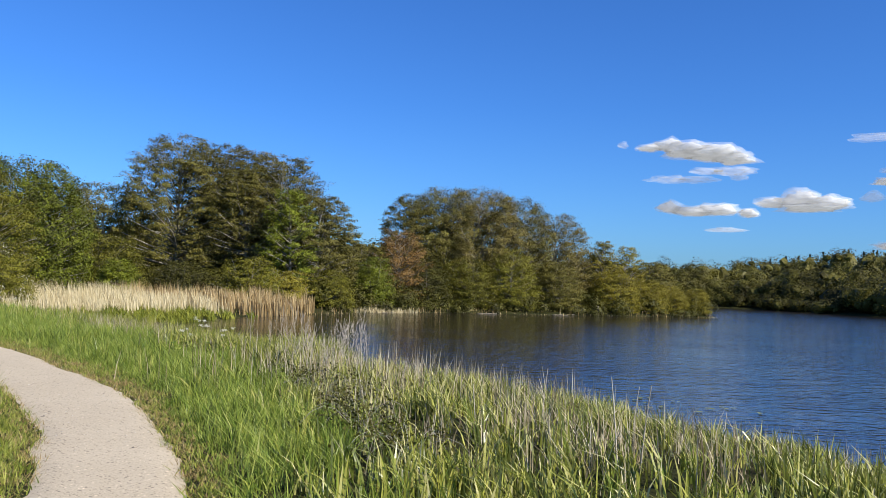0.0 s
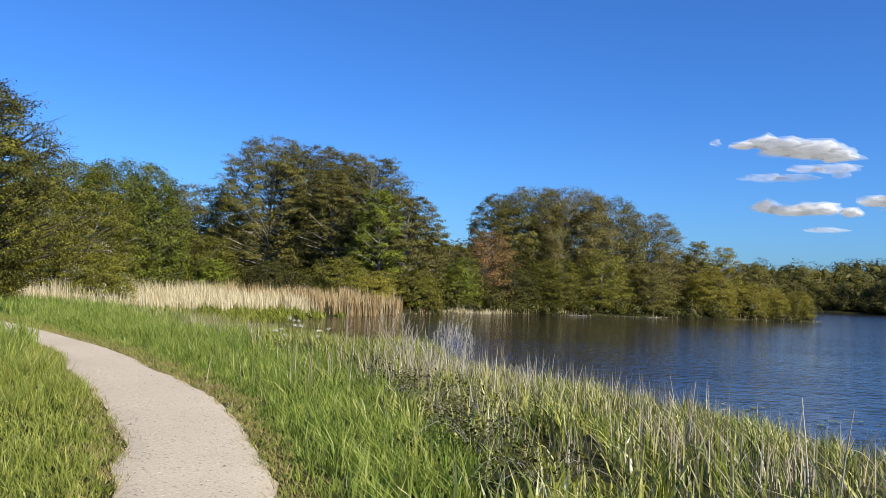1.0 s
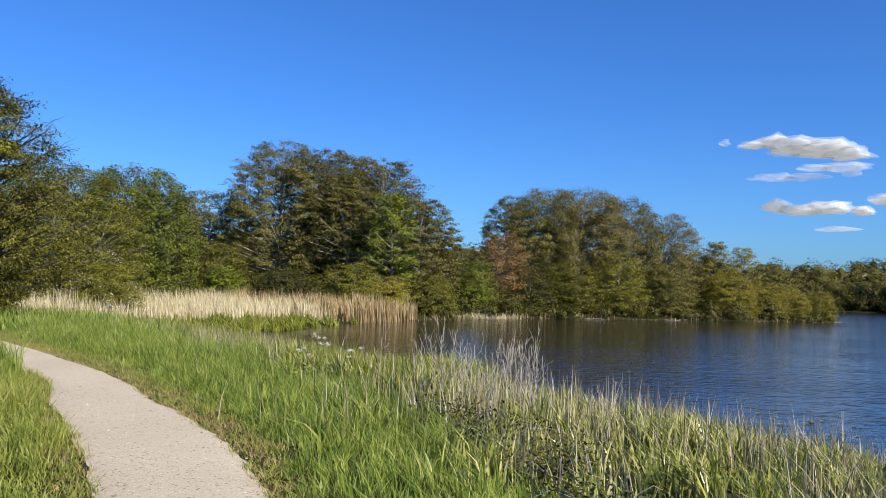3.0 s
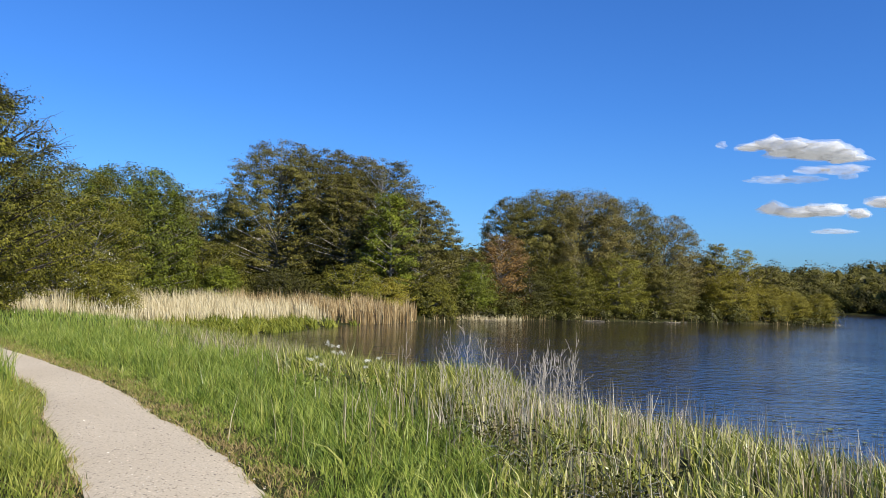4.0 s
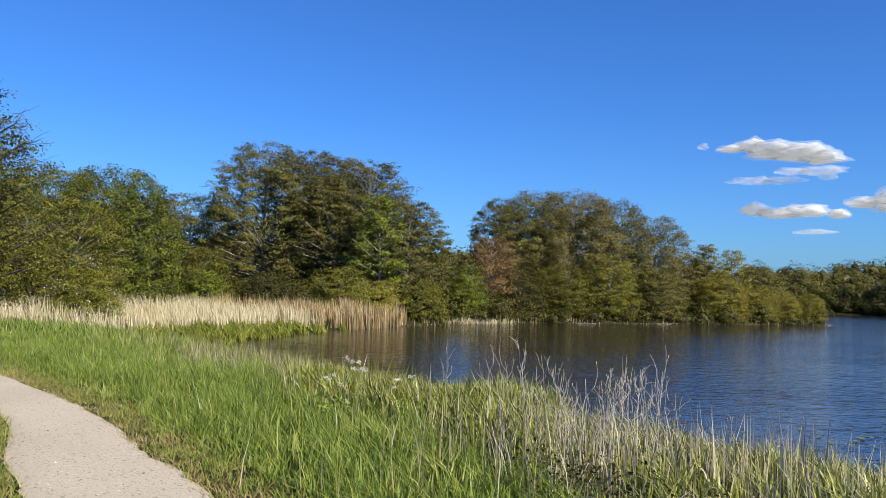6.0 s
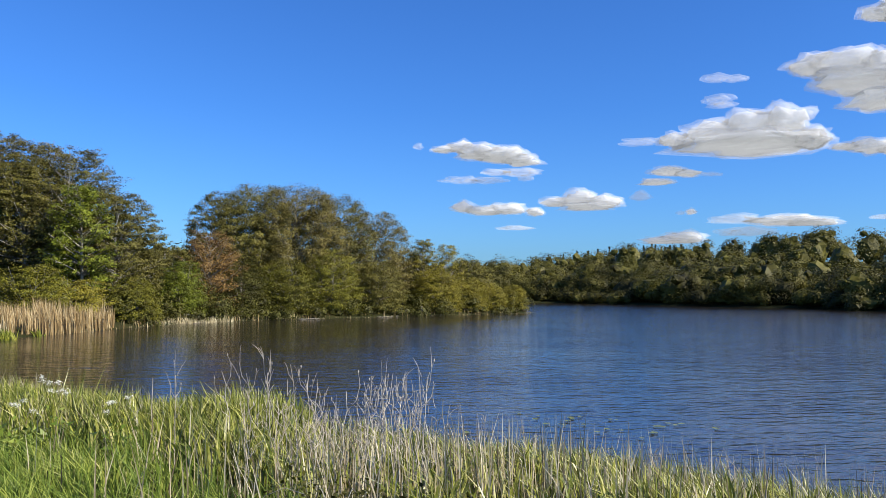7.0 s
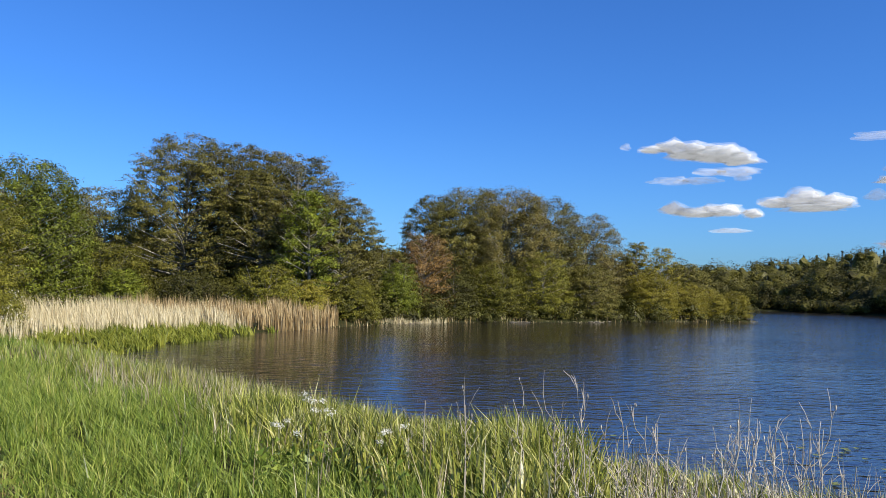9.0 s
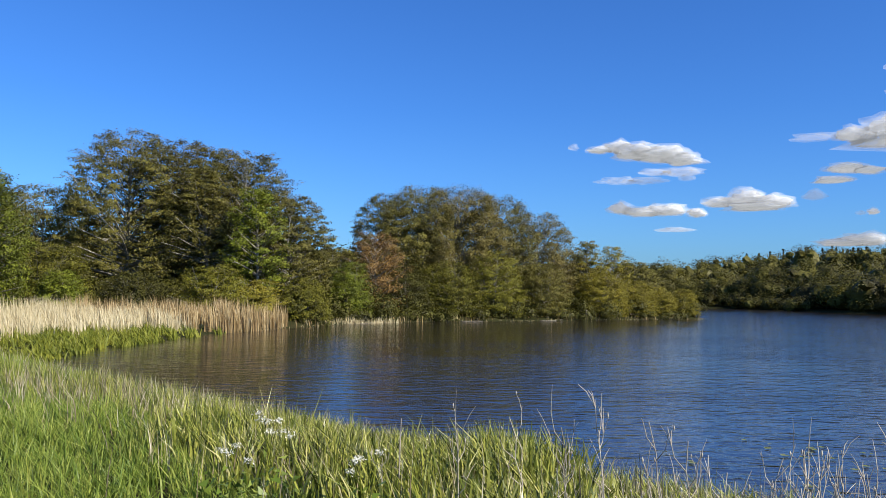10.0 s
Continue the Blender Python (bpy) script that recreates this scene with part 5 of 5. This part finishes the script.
for k in range(16):
    t = rng.uniform(0, 1)
    places.append((-3.4 + 6.7 * t + rng.normal(0, 0.6), 14.2 - 1.1 * t + rng.normal(0, 0.8), rng.uniform(0.35, 0.65)))
for k, (x, y, h) in enumerate(places):
    z = float(land(np.array([x]), np.array([y]))[0][0])
    ob = tagged(new("dead_stalk", stalks[k % 8]), "bleached dead flower stalk with bare side twigs on the bank", "dead stalk", "dead stalks on the bank")
    ob.location, ob.rotation_euler = (x, y, z), (rng.normal(0, 0.05), rng.normal(0, 0.05), rng.uniform(0, 6.28))
    ob.scale = (0.9, 0.9, h / sizes[k % 8])


def reed_stem(x, y, h, seed):
    """A single dry reed stem: a straight jointed cane with a frayed tip and one dead leaf."""
    rng = np.random.RandomState(seed)
    root = tagged(new("reed_stem"), "tall bare dry reed stem standing in the sedge", "reed stem", "lone reed stems on the bank")
    root.location = (x, y, float(land(np.array([x]), np.array([y]))[0][0]))
    t = np.linspace(0, 1, 13)
    tip = rng.normal(0, 0.05, 2)
    p = np.column_stack([tip[0] * t ** 1.5, tip[1] * t ** 1.5, h * t - 0.04])
    part("cane", mesh_of("cane", *tube(p, 0.0058 * (1 - 0.45 * t) * np.where(np.arange(13) % 3 == 0, 1.25, 1.0), 6), DEADWOOD, True), root)
    at = p[rng.randint(6, 9)]
    a = rng.uniform(0, 6.28)
    out = np.array([math.cos(a), math.sin(a), 0])
    side = np.array([-math.sin(a), math.cos(a), 0]) * 0.007
    run = [at + out * 0.22 * s + np.array([0, 0, 0.10 * s - 0.20 * s * s]) for s in np.linspace(0, 1, 6)]
    v = np.array([q + side * (1 - i / 5.2) * k for i, q in enumerate(run) for k in (-1, 1)])
    part("leaf", mesh_of("leaf", v, [[2 * i, 2 * i + 1, 2 * i + 3, 2 * i + 2] for i in range(5)], STRAW), root, "withered hanging leaf")


for k, (x, y, h) in enumerate([(1.46, 6.42, 0.86), (1.66, 6.5, 0.80), (1.11, 8.5, 0.74), (0.4, 8.1, 0.55), (2.2, 9.0, 0.62), (-3.43, 14.5, 0.72), (0.3, 10.2, 0.7)]):
    reed_stem(x, y, h, 300 + k)


# ---------------------------------------------------------------- small things on the bank
def parsley(x, y, h, seed):
    """A cow parsley plant: stem, feathery leaves and flat white flower heads."""
    rng = np.random.RandomState(seed)
    z = float(land(np.array([x]), np.array([y]))[0][0])
    root = tagged(new("cow_parsley"), "flowering cow parsley with flat white flower heads", "wildflower", "cow parsley on the bank")
    root.location = (x, y, z)
    w, heads = Soup(), []
    t = np.linspace(0, 1, 5)
    stem = np.column_stack([rng.normal(0, 0.05) * t, rng.normal(0, 0.05) * t, h * t - 0.03])
    w.add(*tube(stem, 0.006 * (1 - 0.6 * t), 5))
    for i in range(3):
        u = rng.uniform(0.45, 0.9)
        c = np.array([np.interp(u, t, stem[:, e]) for e in range(3)])
        a, ln = i * 2.1 + rng.normal(0, 0.3), rng.uniform(0.06, 0.13)
        e = c + np.array([math.cos(a) * ln, math.sin(a) * ln, (h - c[2]) + rng.uniform(-0.16, 0.04)])
        w.add(*tube(np.array([c, (c + e) / 2 + [0, 0, -0.02], e]), np.array([0.004, 0.003, 0.002]), 4))
        heads.append(e)
    heads.append(stem[-1])
    part("stem", w.mesh("stem", IRIS), root)
    lp = np.array([[math.cos(q) * 0.12, math.sin(q) * 0.12, 0.2 + 0.05 * (k % 3)] for k, q in enumerate(rng.uniform(0, 6.28, 40))]) + rng.normal(0, 0.06, (40, 3))
    part("leaves", mesh_of("leaves", *leaf_tris(rng, lp, 0.07, 0.5), GRASS), root, "feathery green leaves")
    for e in heads:
        p = e + np.column_stack([rng.normal(0, 0.020, 50), rng.normal(0, 0.020, 50), rng.normal(0, 0.010, 50)])
        tagged(part("flower_head", mesh_of("flower_head", *leaf_tris(rng, p, 0.016, 0.5), BLOSSOM), root, "flat white flower head"), kind="stuff")


for k, (x, y, h) in enumerate([(-4.25, 14.41, 0.70), (-4.42, 14.5, 0.70), (-4.62, 14.3, 0.58), (-3.62, 13.75, 0.60)]):
    parsley(x, y, h, 100 + k)


def lily_pad(x, y, r, seed):
    """A floating leaf with its notch and a slightly raised rim."""
    rng = np.random.RandomState(seed)
    n = 20
    a = np.linspace(0.22, 6.06, n)
    rim = np.column_stack([np.cos(a) * r, np.sin(a) * r * 0.85, 0.012 + 0.012 * rng.rand(n)])
    mid = np.column_stack([np.cos(a) * r * 0.6, np.sin(a) * r * 0.5, np.full(n, 0.008)])
    v = np.vstack([[[0, 0, 0.006]], mid, rim])
    f = [[0, i, i + 1] for i in range(1, n)] + [[i, i + n, i + n + 1, i + 1] for i in range(1, n)]
    ob = tagged(new("lily_pad", mesh_of("lily_pad", v, f, LILY, True)), "green water-lily leaf floating on the lake", "lily pad", "lily pads near the bank")
    ob.location, ob.rotation_euler = (x, y, 0.02), (0, 0, rng.uniform(0, 6.28))


rng = np.random.RandomState(61)
for k, (x, y) in enumerate([(6.3, 27.9), (7.6, 28.9), (8.4, 28.1), (7.8, 26.7), (9.5, 27.0), (8.0, 26.0), (8.1, 26.3), (6.3, 29.8), (7.3, 27.8),
                            (1.2, 29.5), (9.7, 27.4), (7.1, 29.3), (6.7, 28.5), (8.8, 26.9), (5.6, 25.0), (3.6, 27.0), (10.4, 26.2)]):
    for q in range(2):
        lily_pad(x + rng.normal(0, 0.35), y + rng.normal(0, 0.3), rng.uniform(0.06, 0.12), 200 + 3 * k + q)


def log(name, x, y, length, radius, turn, upright, label, category):
    """A weathered trunk piece with broken, uneven ends."""
    rng = np.random.RandomState(int(x * 7 + y * 3) % 1000)
    z = max(0.0, float(land(np.array([x]), np.array([y]))[0][0]))
    t = np.linspace(0, 1, 8)
    p = np.column_stack([length * t, rng.normal(0, 0.03 * length, 8), rng.normal(0, 0.01 * length, 8)])
    if upright:
        p = np.column_stack([p[:, 1] * 0.5, p[:, 2], p[:, 0] - 0.25])
    v, f = tube(p, radius * (1 - 0.3 * t) * rng.uniform(0.85, 1.15, 8), 8)
    caps = [list(range(7, -1, -1)), list(range(56, 64))]
    ob = tagged(new(name, mesh_of(name, v, f.tolist() + caps, PALEWOOD, True)), label, category)
    ob.location, ob.rotation_euler = (x, y, z + (0 if upright else radius * 0.6)), (0, 0, turn)


log("tree_stump", 23.7, 120.6, 1.7, 0.14, 0, True, "pale broken tree stump standing in shallow water", "stump")
log("driftwood_log", 16.2, 115.3, 3.2, 0.055, 0.6, False, "bleached driftwood log lying at the shore", "log")
log("driftwood_log", 19.4, 117.9, 1.3, 0.07, 1.1, False, "bleached driftwood log lying at the shore", "log")
log("driftwood_log", -7.2, 97.6, 2.6, 0.055, 0.9, False, "bleached driftwood log lying at the shore", "log")
log("driftwood_log", 5.0, 109.2, 2.8, 0.055, 0.2, False, "bleached driftwood log lying at the shore", "log")

# dark trailing brambles at the foot of the dead stalks
rng = np.random.RandomState(81)
for k, (x, y, r) in enumerate([(-1.95, 11.4, 0.6), (-1.55, 10.4, 0.7), (-0.75, 7.8, 0.55), (-0.2, 6.6, 0.5), (-1.0, 9.3, 0.5)]):
    z = float(land(np.array([x]), np.array([y]))[0][0])
    root = tagged(new("bramble"), "low tangle of dark green and brown bramble", "bramble", "brambles on the bank")
    root.location = (x, y, z)
    sp = []
    for i in range(16):
        a = rng.uniform(0, 6.28)
        s = np.linspace(0, 1, 6)
        ln = r * rng.uniform(0.6, 1.2)
        p = np.column_stack([math.cos(a) * ln * s, math.sin(a) * ln * s, 0.30 * np.sin(np.pi * s * 0.85) * rng.uniform(0.5, 1.1)])
        part("cane", mesh_of("cane", *tube(p, 0.004 * (1 - 0.6 * s), 4), BARK, True), root)
        sp.append(p[1:])
    sp = np.concatenate(sp)
    q = sp[rng.randint(0, len(sp), 900)] + rng.normal(0, 0.06, (900, 3))
    q[:, 2] = np.maximum(q[:, 2], 0.01)
    tagged(part("foliage", mesh_of("foliage", *leaf_quads(rng, q, 0.034, 0.4), DARKSHADELEAF), root), kind="stuff")


# dandelions and daisies in the short grass
def flower(x, y, h, mat, name, label, petals, r):
    rng = np.random.RandomState(int(abs(x * 131 + y * 17)) % 10000)
    z = float(land(np.array([x]), np.array([y]))[0][0])
    root = tagged(new(name), label, "wildflower", name + "s beside the path")
    root.location = (x, y, z)
    part("stem", mesh_of("stem", *tube(np.array([[0, 0, -0.01], [0.004, 0, h / 2], [0, 0, h]]), np.array([0.002, 0.002, 0.0015]), 4), GRASS), root)
    v, f = [], []
    for k in range(petals):
        a, g = 6.283 * k / petals, rng.uniform(0.75, 1.1)
        c, s = math.cos(a), math.sin(a)
        b = len(v)
        v += [(0, 0, h), (c * r * g * 0.6 - s * r * 0.16, s * r * g * 0.6 + c * r * 0.16, h + r * 0.15),
              (c * r * g, s * r * g, h + r * 0.05), (c * r * g * 0.6 + s * r * 0.16, s * r * g * 0.6 - c * r * 0.16, h + r * 0.15)]
        f.append([b, b + 1, b + 2, b + 3])
    part("petals", mesh_of("petals", v, f, mat), root)


rng = np.random.RandomState(91)
for k in range(26):
    y = rng.uniform(6.5, 15)
    x = float(np.interp(y, WAY[:, 1], WAY[:, 0])) - rng.uniform(0.9, 3.0)
    if k % 3:
        flower(x, y, rng.uniform(0.12, 0.2), BLOSSOM, "daisy", "small white daisy in the short grass", 12, 0.013)
    else:
        flower(x, y, rng.uniform(0.14, 0.22), YELLOW, "dandelion", "yellow dandelion flower in the short grass", 16, 0.02)


# loose stones on the path
def pebbles():
    rng = np.random.RandomState(95)
    n = 4200
    k = rng.randint(int(len(WAY) * 0.28), int(len(WAY) * 0.80), n)
    side = rng.uniform(-1, 1, n)
    side = np.sign(side) * np.abs(side) ** 0.6 * 0.98
    t = np.gradient(WAY, axis=0)
    t /= np.linalg.norm(t, axis=1)[:, None]
    q = WAY[k] + np.stack([t[k, 1], -t[k, 0]], 1) * (side * HALF)[:, None] + t[k] * rng.uniform(-0.08, 0.08, n)[:, None]
    z = land(q[:, 0], q[:, 1])[0] + 0.035 - 0.022 * np.abs(side) ** 6
    s = rng.uniform(0.003, 0.008, n) * (1 + 1.2 * (rng.rand(n) > 0.97))
    shape = np.array([(1, 0, 0), (0.3, 0.9, 0), (-0.8, 0.5, 0), (-0.7, -0.6, 0), (0.4, -0.9, 0), (0.1, 0.1, 0.75)])
    a = rng.uniform(0, 6.28, n)
    c, d = np.cos(a)[:, None], np.sin(a)[:, None]
    p = shape[None] * s[:, None, None] * rng.uniform(0.7, 1.3, (n, 6, 1))
    v = np.stack([q[:, :1] + p[:, :, 0] * c - p[:, :, 1] * d, q[:, 1:] + p[:, :, 0] * d + p[:, :, 1] * c, z[:, None] + p[:, :, 2]], -1).reshape(-1, 3)
    f = (np.arange(n)[:, None, None] * 6 + np.array([(0, 1, 5), (1, 2, 5), (2, 3, 5), (3, 4, 5), (4, 0, 5)])[None]).reshape(-1, 3)
    stuff("pebbles", v, f, PEBBLE, "loose pale and grey pebbles on the path", "pebbles")


pebbles()
